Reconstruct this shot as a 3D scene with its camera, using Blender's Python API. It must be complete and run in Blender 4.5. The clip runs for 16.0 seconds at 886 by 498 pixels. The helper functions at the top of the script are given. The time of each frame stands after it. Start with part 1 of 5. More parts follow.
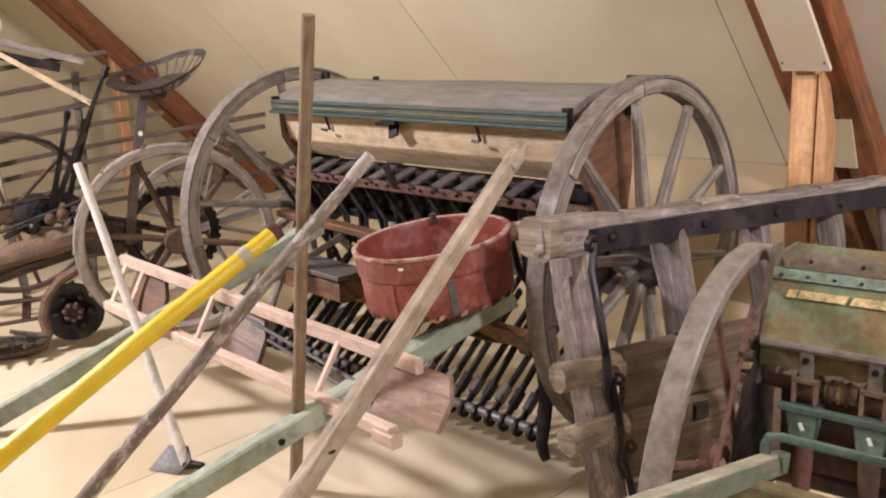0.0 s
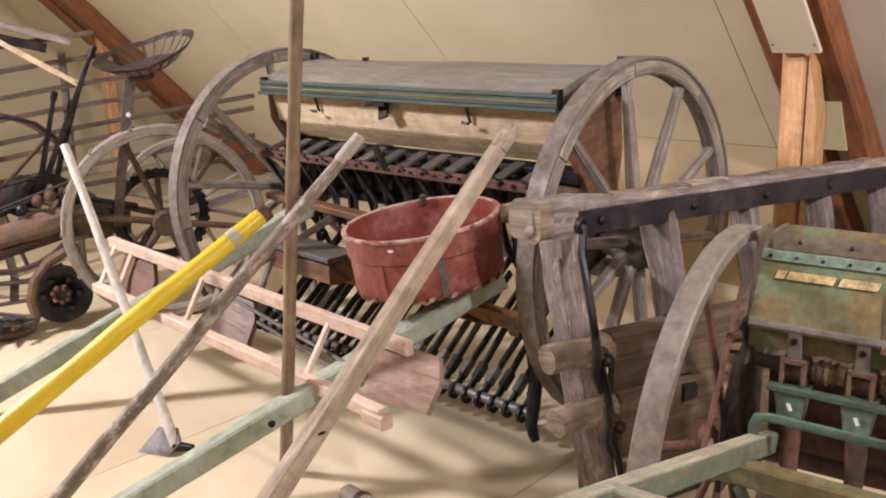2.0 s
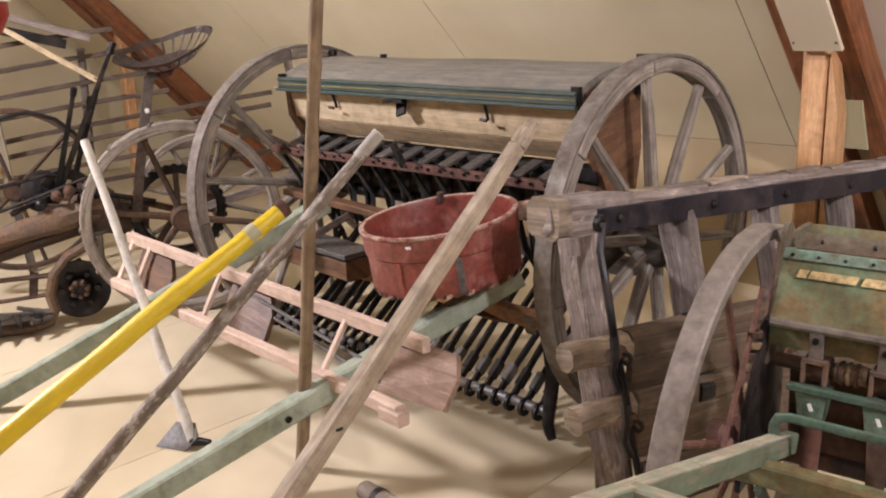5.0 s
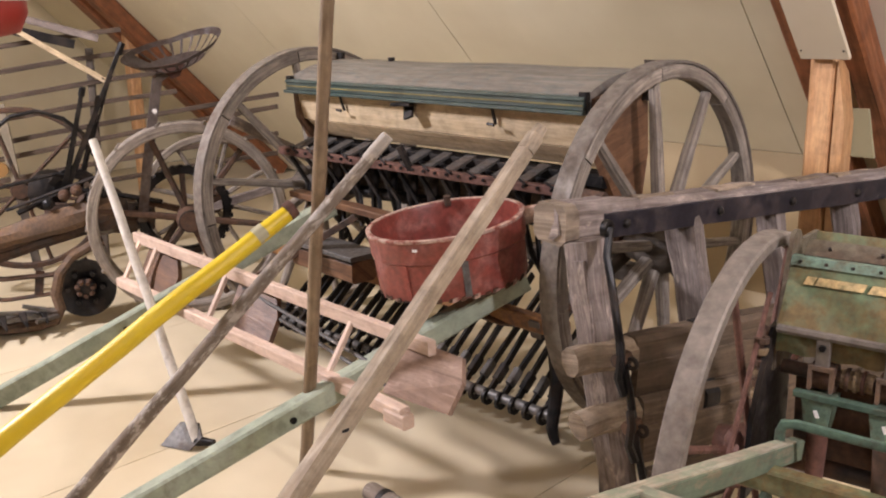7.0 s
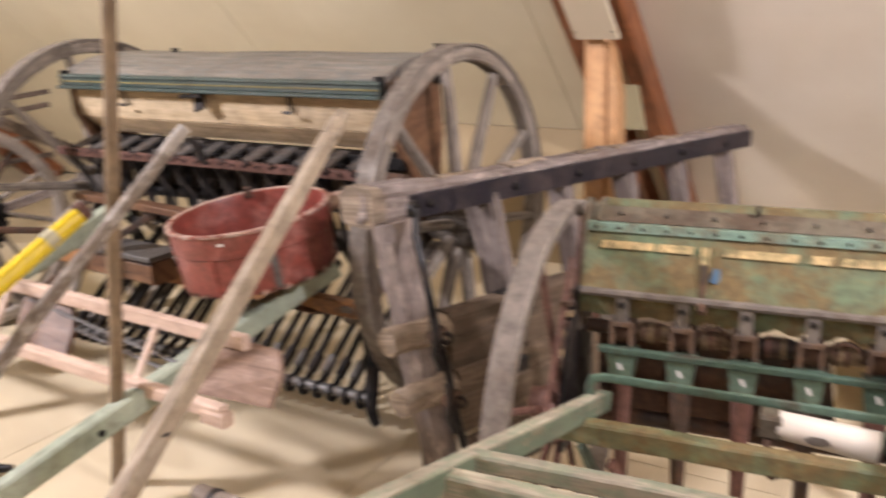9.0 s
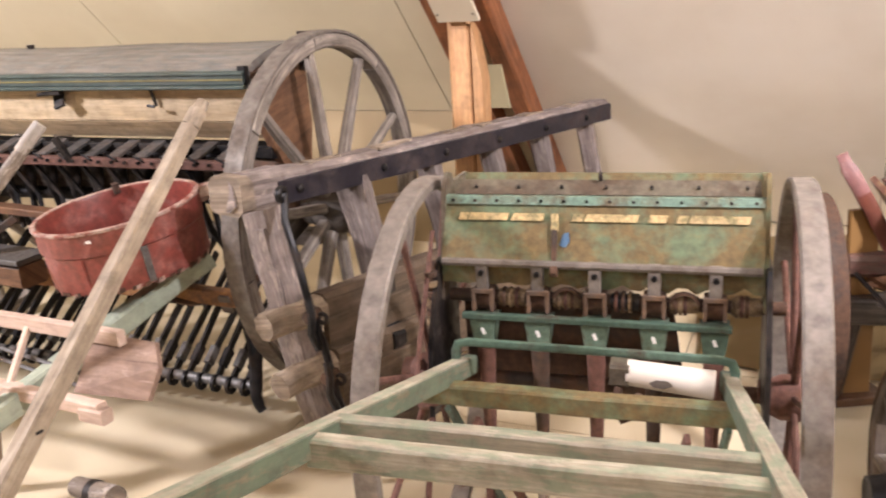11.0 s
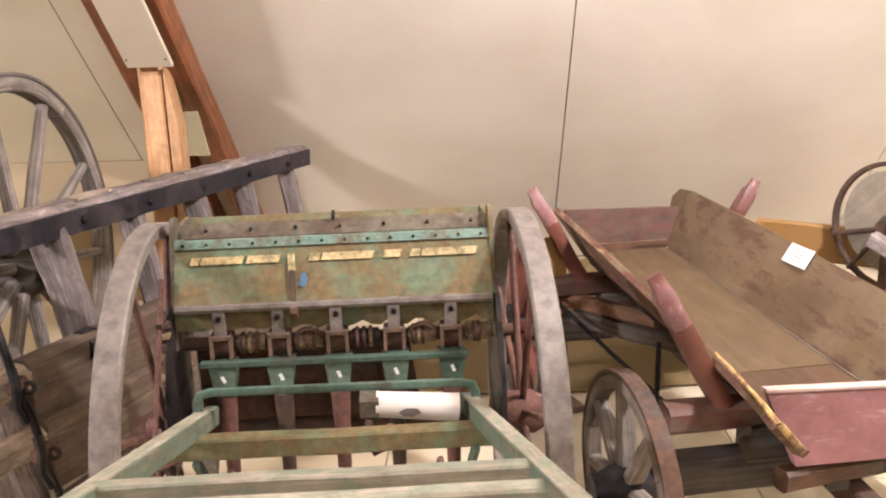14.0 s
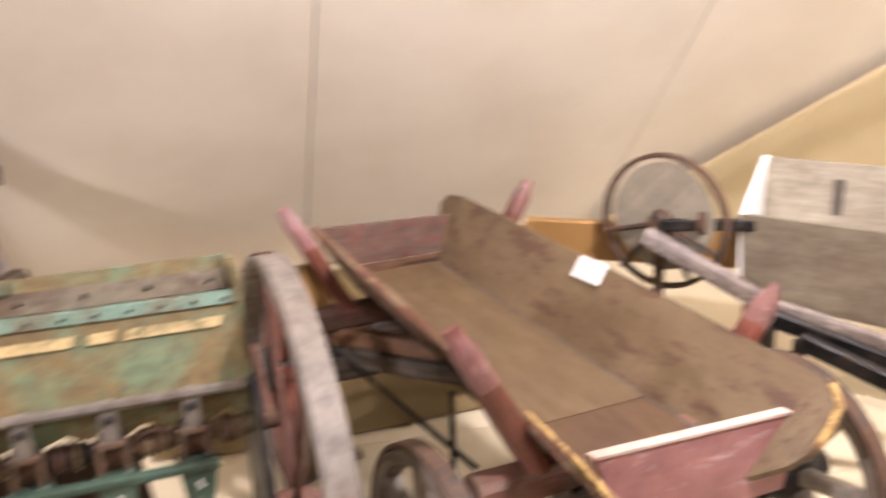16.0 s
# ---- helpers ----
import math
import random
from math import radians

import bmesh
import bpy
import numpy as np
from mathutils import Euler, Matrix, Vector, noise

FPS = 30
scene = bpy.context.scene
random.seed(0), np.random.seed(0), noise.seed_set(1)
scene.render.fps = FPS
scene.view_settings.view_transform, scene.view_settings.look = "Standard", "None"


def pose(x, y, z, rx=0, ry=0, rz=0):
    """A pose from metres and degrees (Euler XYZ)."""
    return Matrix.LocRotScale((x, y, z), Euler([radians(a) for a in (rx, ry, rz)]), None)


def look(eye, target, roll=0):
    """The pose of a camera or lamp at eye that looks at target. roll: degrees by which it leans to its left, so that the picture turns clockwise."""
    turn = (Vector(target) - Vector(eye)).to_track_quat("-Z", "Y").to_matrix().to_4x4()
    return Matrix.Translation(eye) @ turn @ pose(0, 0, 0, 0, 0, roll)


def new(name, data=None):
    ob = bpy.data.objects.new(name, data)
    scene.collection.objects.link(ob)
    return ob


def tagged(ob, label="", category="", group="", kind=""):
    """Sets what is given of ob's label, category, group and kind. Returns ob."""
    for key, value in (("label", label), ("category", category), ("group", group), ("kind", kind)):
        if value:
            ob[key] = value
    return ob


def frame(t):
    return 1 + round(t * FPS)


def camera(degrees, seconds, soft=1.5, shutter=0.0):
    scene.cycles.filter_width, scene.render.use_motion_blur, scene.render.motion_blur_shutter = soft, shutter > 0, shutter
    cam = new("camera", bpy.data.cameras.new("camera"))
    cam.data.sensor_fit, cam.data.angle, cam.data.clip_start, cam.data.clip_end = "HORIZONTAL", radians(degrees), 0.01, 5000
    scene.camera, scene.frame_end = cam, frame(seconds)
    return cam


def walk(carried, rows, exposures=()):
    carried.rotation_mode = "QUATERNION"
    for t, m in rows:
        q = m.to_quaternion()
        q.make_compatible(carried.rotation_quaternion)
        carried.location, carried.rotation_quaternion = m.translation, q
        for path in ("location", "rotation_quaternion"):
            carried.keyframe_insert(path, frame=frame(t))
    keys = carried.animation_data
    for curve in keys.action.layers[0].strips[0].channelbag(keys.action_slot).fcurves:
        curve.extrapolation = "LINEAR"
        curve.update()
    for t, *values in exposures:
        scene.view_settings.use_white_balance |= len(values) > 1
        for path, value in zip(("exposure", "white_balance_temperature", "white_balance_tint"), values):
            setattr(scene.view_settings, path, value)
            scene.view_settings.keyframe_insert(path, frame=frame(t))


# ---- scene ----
cam = camera(52.5, 16.0, soft=2.0, shutter=1.0)
METRES, EYE, TILT, LEAN, TURN = 1.0, 1.55, -14.0, 2.3, 43.8
ROWS = [
    (0.0, 0.0, 0.0, 0.0, 0.0, 0.0, -0.0),
    (0.5, 0.0036, 0.0066, -0.0013, -0.24, -0.49, -0.13),
    (1.0, 0.0027, 0.012, -0.002, -0.61, -0.73, -0.17),
    (1.5, 0.0026, 0.0088, -0.0027, -0.76, -0.96, -0.08),
    (2.0, 0.0007, 0.0043, -0.0039, -0.63, -1.09, -0.02),
    (2.5, 0.003, 0.0039, -0.0048, -0.7, -1.23, 0.21),
    (3.0, -0.0028, 0.0113, -0.0064, -0.82, -1.54, 0.2),
    (3.5, -0.0031, 0.0149, -0.0042, -0.42, -1.59, 0.11),
    (4.0, -0.0042, 0.0107, -0.0035, 0.02, -1.46, 0.05),
    (6.5, -0.0159, 0.0052, -0.0071, 0.56, -0.96, -0.86),
    (7.0, -0.0215, 0.001, -0.0081, 0.49, -0.99, -1.03),
    (7.5, -0.0339, -0.0049, -0.0079, 0.02, -1.14, -1.0),
    (8.0, -0.0486, -0.0074, -0.0062, -1.95, -0.98, -0.45),
    (8.5, -0.072, -0.0013, -0.0142, -4.93, -1.06, 0.6),
    (9.0, -0.0673, -0.0096, -0.0204, -12.65, -1.88, 2.89),
    (11.5, -0.0248, -0.1223, -0.052, -22.61, -3.72, 6.83),
    (12.0, -0.0716, -0.086, -0.0644, -28.03, -4.39, 7.74),
    (12.5, -0.1068, -0.0701, -0.0706, -31.94, -5.28, 7.86),
    (13.0, -0.127, -0.0634, -0.0797, -34.96, -5.42, 8.53),
    (13.5, -0.1377, -0.0641, -0.0625, -38.19, -4.01, 9.01),
    (14.0, -0.143, -0.0491, -0.0555, -40.1, -2.76, 8.94),
    (14.5, -0.1234, 0.0123, -0.0401, -39.3, -3.88, 8.81),
    (15.0, 0.0082, 0.1192, -0.0084, -41.38, -4.22, 9.65),
    (15.5, 0.126, 0.2073, 0.024, -47.34, -5.53, 10.82),
    (16.0, 0.2238, 0.312, 0.058, -56.7, -6.94, 11.97),
]
walk(cam, [(t, pose(0, 0, EYE, TILT, LEAN, TURN) @ pose(METRES * x, METRES * y, METRES * z, 90 + pitch, roll, yaw)) for t, x, y, z, yaw, pitch, roll in ROWS],
     [(0.0, -0.40), (1.0, -0.36), (2.6, -0.40), (4.0, -0.58), (6.3, -0.56), (8.0, -0.50), (9.2, -0.22), (11.3, 0.0), (15.0, -0.02), (16.0, -0.08)])

# ---- light ----
world = bpy.data.worlds.new("world")
scene.world = world
world.use_nodes = True
world.node_tree.nodes["Background"].inputs[0].default_value = (1.0, 0.86, 0.7, 1)
world.node_tree.nodes["Background"].inputs[1].default_value = 0.006


def lamp(place, target, size, watts, colour):
    data = bpy.data.lights.new("unseen_lamp_light", "AREA")
    data.shape, data.size, data.energy, data.color = "DISK", size, watts, colour
    ob = new("unseen_lamp_light", data)
    ob.matrix_world = look(place, target)
    return ob


# main lamp, out of view on the left, placed by the shadow directions
lamp((-5.0, -0.5, 3.05), (-1.6, 2.6, 0.5), 0.50, 400, (1.0, 0.93, 1.00))
# four more unseen lamps, added to brighten planter, walls and mower
lamp((0.5, -1.1, 3.05), (0.2, 2.6, 0.8), 0.40, 27, (1.0, 0.93, 1.02))
lamp((1.6, 1.2, 3.05), (1.0, 3.4, 2.6), 0.30, 272, (1.0, 0.93, 1.00))
lamp((-6.8, 0.9, 3.0), (-6.6, 3.2, 0.8), 0.30, 6, (1.0, 0.89, 0.83))
lamp((4.9, 1.2, 3.0), (4.0, 3.4, 2.0), 0.30, 95, (1.0, 0.93, 0.90))


# ---- materials ----
def nodes_of(name):
    m = bpy.data.materials.new(name)
    m.use_nodes = True
    nt = m.node_tree
    return m, nt, nt.nodes["Principled BSDF"]


def mapped(nt, kind, scale):
    tc, mp = nt.nodes.new("ShaderNodeTexCoord"), nt.nodes.new("ShaderNodeMapping")
    mp.inputs["Scale"].default_value = scale
    nt.links.new(tc.outputs[kind], mp.inputs["Vector"])
    return mp.outputs[0]


def noise_tex(nt, vec, scale, detail=5, rough=0.6, distort=0.0):
    n = nt.nodes.new("ShaderNodeTexNoise")
    n.inputs["Scale"].default_value, n.inputs["Detail"].default_value = scale, detail
    n.inputs["Roughness"].default_value, n.inputs["Distortion"].default_value = rough, distort
    nt.links.new(vec, n.inputs["Vector"])
    return n.outputs["Fac"]


def ramp(nt, fac, stops):
    r = nt.nodes.new("ShaderNodeValToRGB")
    els = r.color_ramp.elements
    while len(els) < len(stops):
        els.new(0.5)
    for e, (p, c) in zip(els, stops):
        e.position, e.color = p, (*c, 1) if len(c) == 3 else c
    nt.links.new(fac, r.inputs[0])
    return r.outputs[0]


def mix(nt, a, b, fac, mode="MIX"):
    m = nt.nodes.new("ShaderNodeMix")
    m.data_type, m.blend_type = "RGBA", mode
    for sock, v in ((m.inputs[0], fac), (m.inputs[6], a), (m.inputs[7], b)):
        if isinstance(v, (int, float)):
            sock.default_value = v
        elif isinstance(v, tuple):
            sock.default_value = (*v, 1)
        else:
            nt.links.new(v, sock)
    return m.outputs[2]


def bump(nt, bsdf, height, strength, dist=0.004):
    b = nt.nodes.new("ShaderNodeBump")
    b.inputs["Strength"].default_value, b.inputs["Distance"].default_value = strength, dist
    nt.links.new(height, b.inputs["Height"])
    nt.links.new(b.outputs[0], bsdf.inputs["Normal"])


def vary(nt, col, amount=0.25):
    info = nt.nodes.new("ShaderNodeObjectInfo")
    f = ramp(nt, info.outputs["Random"], [(0, (1 - amount,) * 3), (1, (1 + amount * 0.4,) * 3)])
    return mix(nt, col, f, 1.0, "MULTIPLY")


def wood(name, dark, light, paint=None, cover=0.5, paint2=None, rough=0.75, grain=30.0, stain=0.5, dirt=(0.095, 0.058, 0.036), check=0.65, pale=None):
    m, nt, b = nodes_of(name)
    uv = mapped(nt, "UV", (2.2, grain, 1))
    g = noise_tex(nt, uv, 1.6, 8, 0.65, 0.4)
    col = ramp(nt, g, [(0.30, dark), (0.5, tuple((d + l) / 2 for d, l in zip(dark, light))), (0.68, light)])
    fine = noise_tex(nt, mapped(nt, "UV", (6.0, grain * 5, 1)), 1.5, 4, 0.6, 0.2)
    col = mix(nt, col, ramp(nt, fine, [(0.3, (0.62, 0.60, 0.58)), (0.62, (1.12, 1.12, 1.12))]), check, "MULTIPLY")
    crack = noise_tex(nt, mapped(nt, "UV", (1.3, grain * 1.7, 1)), 1.3, 3, 0.5, 0.3)
    col = mix(nt, col, ramp(nt, crack, [(0.29, (0.22, 0.19, 0.17)), (0.34, (1, 1, 1))]), check, "MULTIPLY")
    ob = mapped(nt, "Object", (1, 1, 1))
    s = noise_tex(nt, ob, 3.1, 6, 0.62)
    mottle = noise_tex(nt, ob, 17.0, 7, 0.7, 0.3)
    if paint:
        pc = mix(nt, paint, paint2 or paint, ramp(nt, noise_tex(nt, ob, 5.5, 5), [(0.35, (0, 0, 0)), (0.65, (1, 1, 1))]))
        wear_f = noise_tex(nt, mapped(nt, "UV", (5.0, 16.0, 1)), 2.2, 9, 0.72)
        lo = 0.68 - 0.5 * cover
        k = ramp(nt, wear_f, [(lo, (0, 0, 0)), (lo + 0.08, (1, 1, 1))])
        col = mix(nt, col, pc, k)
    if pale:
        rubbed = noise_tex(nt, mapped(nt, "UV", (3.0, 9.0, 1)), 2.6, 7, 0.68, 0.5)
        col = mix(nt, col, pale, ramp(nt, rubbed, [(0.56, (0, 0, 0)), (0.68, (0.85, 0.85, 0.85))]))
    stains = ramp(nt, s, [(0.30, (1, 1, 1)), (0.62, (0, 0, 0))])
    st = nt.nodes.new("ShaderNodeMath")
    st.operation = "MULTIPLY"
    st.inputs[1].default_value = stain
    nt.links.new(stains, st.inputs[0])
    col = mix(nt, col, dirt, st.outputs[0])
    col = mix(nt, col, ramp(nt, mottle, [(0.30, (0.58, 0.55, 0.53)), (0.48, (0.98, 0.98, 0.98)), (0.68, (1.25, 1.24, 1.22))]), 0.85 * min(1.0, check / 0.6), "MULTIPLY")
    col = vary(nt, col)
    nt.links.new(col, b.inputs["Base Color"])
    rr = ramp(nt, g, [(0.3, (min(1, rough + 0.12),) * 3), (0.7, (rough - 0.1,) * 3)])
    nt.links.new(rr, b.inputs["Roughness"])
    bump(nt, b, g, 0.7, 0.004)
    return m


def metal(name, base, rust, amount=0.5, metallic=0.55, rough=0.6, scale=9.0):
    m, nt, b = nodes_of(name)
    ob = mapped(nt, "Object", (1, 1, 1))
    n1 = noise_tex(nt, ob, scale, 8, 0.7)
    lo = 0.70 - 0.45 * amount
    k = ramp(nt, n1, [(lo - 0.06, (0, 0, 0)), (lo + 0.1, (1, 1, 1))])
    n2 = noise_tex(nt, ob, scale * 6, 5, 0.6)
    fine = ramp(nt, n2, [(0.3, (0.62, 0.62, 0.62)), (0.7, (1.2, 1.2, 1.2))])
    col = mix(nt, mix(nt, base, rust, k), fine, 1.0, "MULTIPLY")
    nt.links.new(vary(nt, col, 0.2), b.inputs["Base Color"])
    inv = ramp(nt, k, [(0, (metallic,) * 3), (1, (0.1,) * 3)])
    nt.links.new(inv, b.inputs["Metallic"])
    nt.links.new(ramp(nt, k, [(0, (rough,) * 3), (1, (0.88,) * 3)]), b.inputs["Roughness"])
    bump(nt, b, n2, 0.4, 0.002)
    return m


def plaster(name, c1, c2, rough=0.6):
    m, nt, b = nodes_of(name)
    ob = mapped(nt, "Object", (1, 1, 1))
    big = noise_tex(nt, ob, 0.8, 4, 0.55)
    fine = noise_tex(nt, ob, 60, 6, 0.7)
    col = ramp(nt, big, [(0.3, c1), (0.7, c2)])
    sp = ramp(nt, noise_tex(nt, ob, 7, 8, 0.75), [(0.22, (0.86, 0.82, 0.74)), (0.36, (1, 1, 1))])
    col = mix(nt, col, sp, 1.0, "MULTIPLY")
    smudge = ramp(nt, noise_tex(nt, ob, 1.7, 5, 0.55), [(0.32, (0.93, 0.915, 0.89)), (0.6, (1, 1, 1))])
    col = mix(nt, col, smudge, 1.0, "MULTIPLY")
    nt.links.new(vary(nt, col, 0.05), b.inputs["Base Color"])
    b.inputs["Roughness"].default_value = rough
    bump(nt, b, fine, 0.12, 0.002)
    return m


WALL = plaster("cream_board", (0.64, 0.57, 0.40), (0.76, 0.69, 0.51))
WALL_PALE = plaster("pale_board", (0.70, 0.632, 0.53), (0.80, 0.742, 0.645))
KNEE = plaster("tan_board", (0.324, 0.243, 0.135), (0.396, 0.306, 0.180))
FLOOR = plaster("floor_sheet", (0.50, 0.42, 0.28), (0.74, 0.65, 0.48), 0.40)
GAP = plaster("dark_gap", (0.05, 0.04, 0.03), (0.07, 0.055, 0.04))
CEIL = plaster("ceiling_board", (0.62, 0.54, 0.40), (0.68, 0.60, 0.46))
RAFTER = wood("rafter_stain", (0.136, 0.043, 0.015), (0.306, 0.111, 0.043), grain=22, stain=0.3, rough=0.5)
PINE = wood("pine_post", (0.470, 0.230, 0.095), (0.690, 0.420, 0.215), grain=14, stain=0.15, rough=0.5, check=0.5)
GREY = wood("weathered_wood", (0.085, 0.066, 0.058), (0.350, 0.300, 0.285), grain=24, stain=0.5, check=0.75, pale=(0.50, 0.42, 0.36))
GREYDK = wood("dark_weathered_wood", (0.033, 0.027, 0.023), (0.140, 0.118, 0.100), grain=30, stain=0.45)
FELLOE = wood("wheel_wood", (0.102, 0.085, 0.071), (0.390, 0.342, 0.293), grain=36, stain=0.35)
BOARD = wood("bare_board", (0.500, 0.385, 0.235), (0.740, 0.600, 0.410), grain=14, stain=0.28, check=0.5)
LID = wood("lid_wood", (0.170, 0.150, 0.130), (0.270, 0.248, 0.222), (0.120, 0.148, 0.152), 0.35, (0.200, 0.200, 0.190), stain=0.3, rough=0.5, grain=20, check=0.45)
TRIM = wood("green_trim", (0.060, 0.058, 0.048), (0.115, 0.112, 0.090), (0.024, 0.046, 0.040), 1.0, (0.038, 0.062, 0.056), rough=0.45, stain=0.25)
YLINE = wood("yellow_line", (0.14, 0.12, 0.04), (0.26, 0.22, 0.07), stain=0.4)
PINK = wood("pink_lath", (0.560, 0.400, 0.310), (0.740, 0.570, 0.465), grain=12, stain=0.15, check=0.35)
BROWN = wood("brown_board", (0.078, 0.034, 0.018), (0.185, 0.095, 0.050), grain=14, stain=0.35, rough=0.45, check=0.8)
SAGE = wood("sage_shaft", (0.250, 0.235, 0.170), (0.400, 0.385, 0.290), (0.300, 0.345, 0.262), 0.85, (0.370, 0.410, 0.325), stain=0.18)
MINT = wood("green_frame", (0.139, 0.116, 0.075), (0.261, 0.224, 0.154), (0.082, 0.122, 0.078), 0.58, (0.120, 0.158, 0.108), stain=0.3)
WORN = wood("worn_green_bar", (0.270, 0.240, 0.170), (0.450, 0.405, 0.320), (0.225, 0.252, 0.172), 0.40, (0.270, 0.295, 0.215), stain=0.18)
POLE = wood("ash_pole", (0.194, 0.129, 0.074), (0.318, 0.230, 0.143), grain=14, stain=0.25, rough=0.55)
POLEDK = wood("dark_pole", (0.110, 0.085, 0.065), (0.240, 0.198, 0.160), (0.430, 0.390, 0.350), 0.34, stain=0.35, check=0.7)
SQPOLE = wood("square_lath", (0.243, 0.184, 0.124), (0.418, 0.352, 0.271), grain=18, stain=0.2)
WHITEP = wood("white_handle", (0.5, 0.42, 0.33), (0.72, 0.66, 0.58), (0.74, 0.70, 0.64), 0.75, stain=0.1)
YELLOW = wood("yellow_paint", (0.3, 0.2, 0.05), (0.5, 0.36, 0.1), (0.80, 0.56, 0.015), 1.25, (0.84, 0.62, 0.02), rough=0.36, stain=0.06, check=0.08)
TAPE = plaster("grey_tape", (0.30, 0.27, 0.16), (0.40, 0.37, 0.25))
TUB = metal("red_enamel", (0.205, 0.046, 0.034), (0.310, 0.130, 0.105), 0.30, 0.0, 0.36, 8.0)
TUBRIM = metal("chipped_rim", (0.46, 0.33, 0.27), (0.24, 0.07, 0.05), 0.42, 0.0, 0.5, 16)
WAGRED = wood("red_wagon_paint", (0.085, 0.045, 0.026), (0.160, 0.095, 0.058), (0.120, 0.027, 0.016), 0.85, (0.165, 0.048, 0.032), grain=12, stain=0.4, check=0.6, rough=0.5)
WAGPINK = wood("faded_red_paint", (0.154, 0.096, 0.068), (0.231, 0.160, 0.112), (0.380, 0.180, 0.180), 1.0, (0.290, 0.125, 0.125), grain=10, stain=0.15, check=0.4, rough=0.5, pale=(0.50, 0.35, 0.34))
WAGIN = wood("wagon_inside", (0.100, 0.064, 0.030), (0.145, 0.100, 0.052), (0.066, 0.030, 0.017), 0.33, grain=7, stain=0.4, check=0.25, rough=0.6)
WAGBED = wood("wagon_bed", (0.092, 0.053, 0.021), (0.125, 0.079, 0.036), grain=7, stain=0.25, check=0.2, rough=0.6)
WAGSIDE = wood("wagon_side", (0.150, 0.095, 0.052), (0.265, 0.185, 0.110), (0.150, 0.058, 0.038), 0.45, grain=12, stain=0.3, check=0.5, pale=(0.40, 0.27, 0.12))
TEAL = metal("green_enamel", (0.067, 0.113, 0.081), (0.057, 0.038, 0.023), 0.28, 0.0, 0.5, 10)
TEALT = metal("bright_teal_enamel", (0.135, 0.210, 0.160), (0.120, 0.100, 0.062), 0.42, 0.0, 0.45, 14)
HOPPER = metal("olive_enamel", (0.100, 0.134, 0.070), (0.150, 0.104, 0.044), 0.56, 0.0, 0.5, 8.0)
HOPTOP = metal("brown_tin", (0.131, 0.110, 0.076), (0.083, 0.054, 0.033), 0.45, 0.15, 0.6, 9)
GOLD = metal("gold_lettering", (0.50, 0.36, 0.17), (0.22, 0.19, 0.09), 0.42, 0.0, 0.5, 22)
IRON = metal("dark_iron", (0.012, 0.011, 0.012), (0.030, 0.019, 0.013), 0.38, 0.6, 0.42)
IRONGREY = metal("grey_iron", (0.136, 0.130, 0.125), (0.104, 0.077, 0.060), 0.4, 0.5, 0.5)
RUST = metal("rusty_iron", (0.046, 0.033, 0.026), (0.098, 0.050, 0.029), 0.60, 0.3, 0.6)
RUSTRED = metal("red_rust", (0.143, 0.063, 0.047), (0.095, 0.040, 0.026), 0.5, 0.1, 0.7)
RUSTOR = metal("orange_rust", (0.122, 0.057, 0.029), (0.259, 0.122, 0.043), 0.6, 0.15, 0.7)
TYRE = metal("iron_tyre", (0.190, 0.164, 0.142), (0.138, 0.108, 0.086), 0.40, 0.2, 0.55, 6)
WHITE = plaster("white_roller", (0.56, 0.51, 0.45), (0.68, 0.63, 0.57), 0.5)
PAPER = plaster("white_card", (0.78, 0.76, 0.74), (0.82, 0.80, 0.78), 0.5)
SIGN = plaster("cream_sign", (0.62, 0.54, 0.40), (0.68, 0.60, 0.46), 0.5)
INK = plaster("grey_ink", (0.2, 0.2, 0.2), (0.25, 0.25, 0.25))
ORANGE = plaster("orange_wood", (0.250, 0.130, 0.040), (0.310, 0.175, 0.062), 0.5)
RED = plaster("red_paint", (0.24, 0.018, 0.014), (0.30, 0.026, 0.02), 0.4)
BLUE = plaster("blue_paint", (0.047, 0.103, 0.191), (0.069, 0.141, 0.229), 0.5)
SLAT = wood("dark_slat", (0.040, 0.027, 0.019), (0.125, 0.085, 0.060), grain=24, stain=0.3)
COIL = metal("tan_coil", (0.26, 0.18, 0.10), (0.12, 0.075, 0.04), 0.4, 0.1, 0.6, 30)
BINF = wood("stained_bin_wood", (0.140, 0.112, 0.076), (0.240, 0.200, 0.142), grain=9, stain=0.5, check=0.35)
KNOB = wood("end_grain_wood", (0.170, 0.130, 0.095), (0.400, 0.320, 0.240), grain=16, stain=0.45, check=0.6, pale=(0.54, 0.45, 0.35))
CAST = metal("dark_casting", (0.045, 0.032, 0.028), (0.085, 0.046, 0.028), 0.5, 0.3, 0.45)
CLOTH = plaster("ochre_cloth", (0.472, 0.366, 0.194), (0.588, 0.473, 0.271), 0.8)
BINW = wood("grey_bin_wood", (0.225, 0.190, 0.138), (0.330, 0.290, 0.220), grain=9, stain=0.35, check=0.35)

RACK = wood("brown_rail_wood", (0.050, 0.033, 0.021), (0.145, 0.102, 0.066), grain=20, stain=0.4)
RUSTBR = metal("brown_rust", (0.105, 0.066, 0.044), (0.165, 0.098, 0.056), 0.5, 0.2, 0.6)
STAKETIP = wood("faded_stake_paint", (0.14, 0.07, 0.055), (0.21, 0.12, 0.10), (0.205, 0.100, 0.095), 0.75, (0.140, 0.046, 0.040), grain=10, stain=0.3, check=0.6, rough=0.45, pale=(0.42, 0.32, 0.31))
RIMBR = wood("brown_wheel_rim", (0.090, 0.070, 0.055), (0.270, 0.220, 0.180), grain=24, stain=0.4, check=0.7)
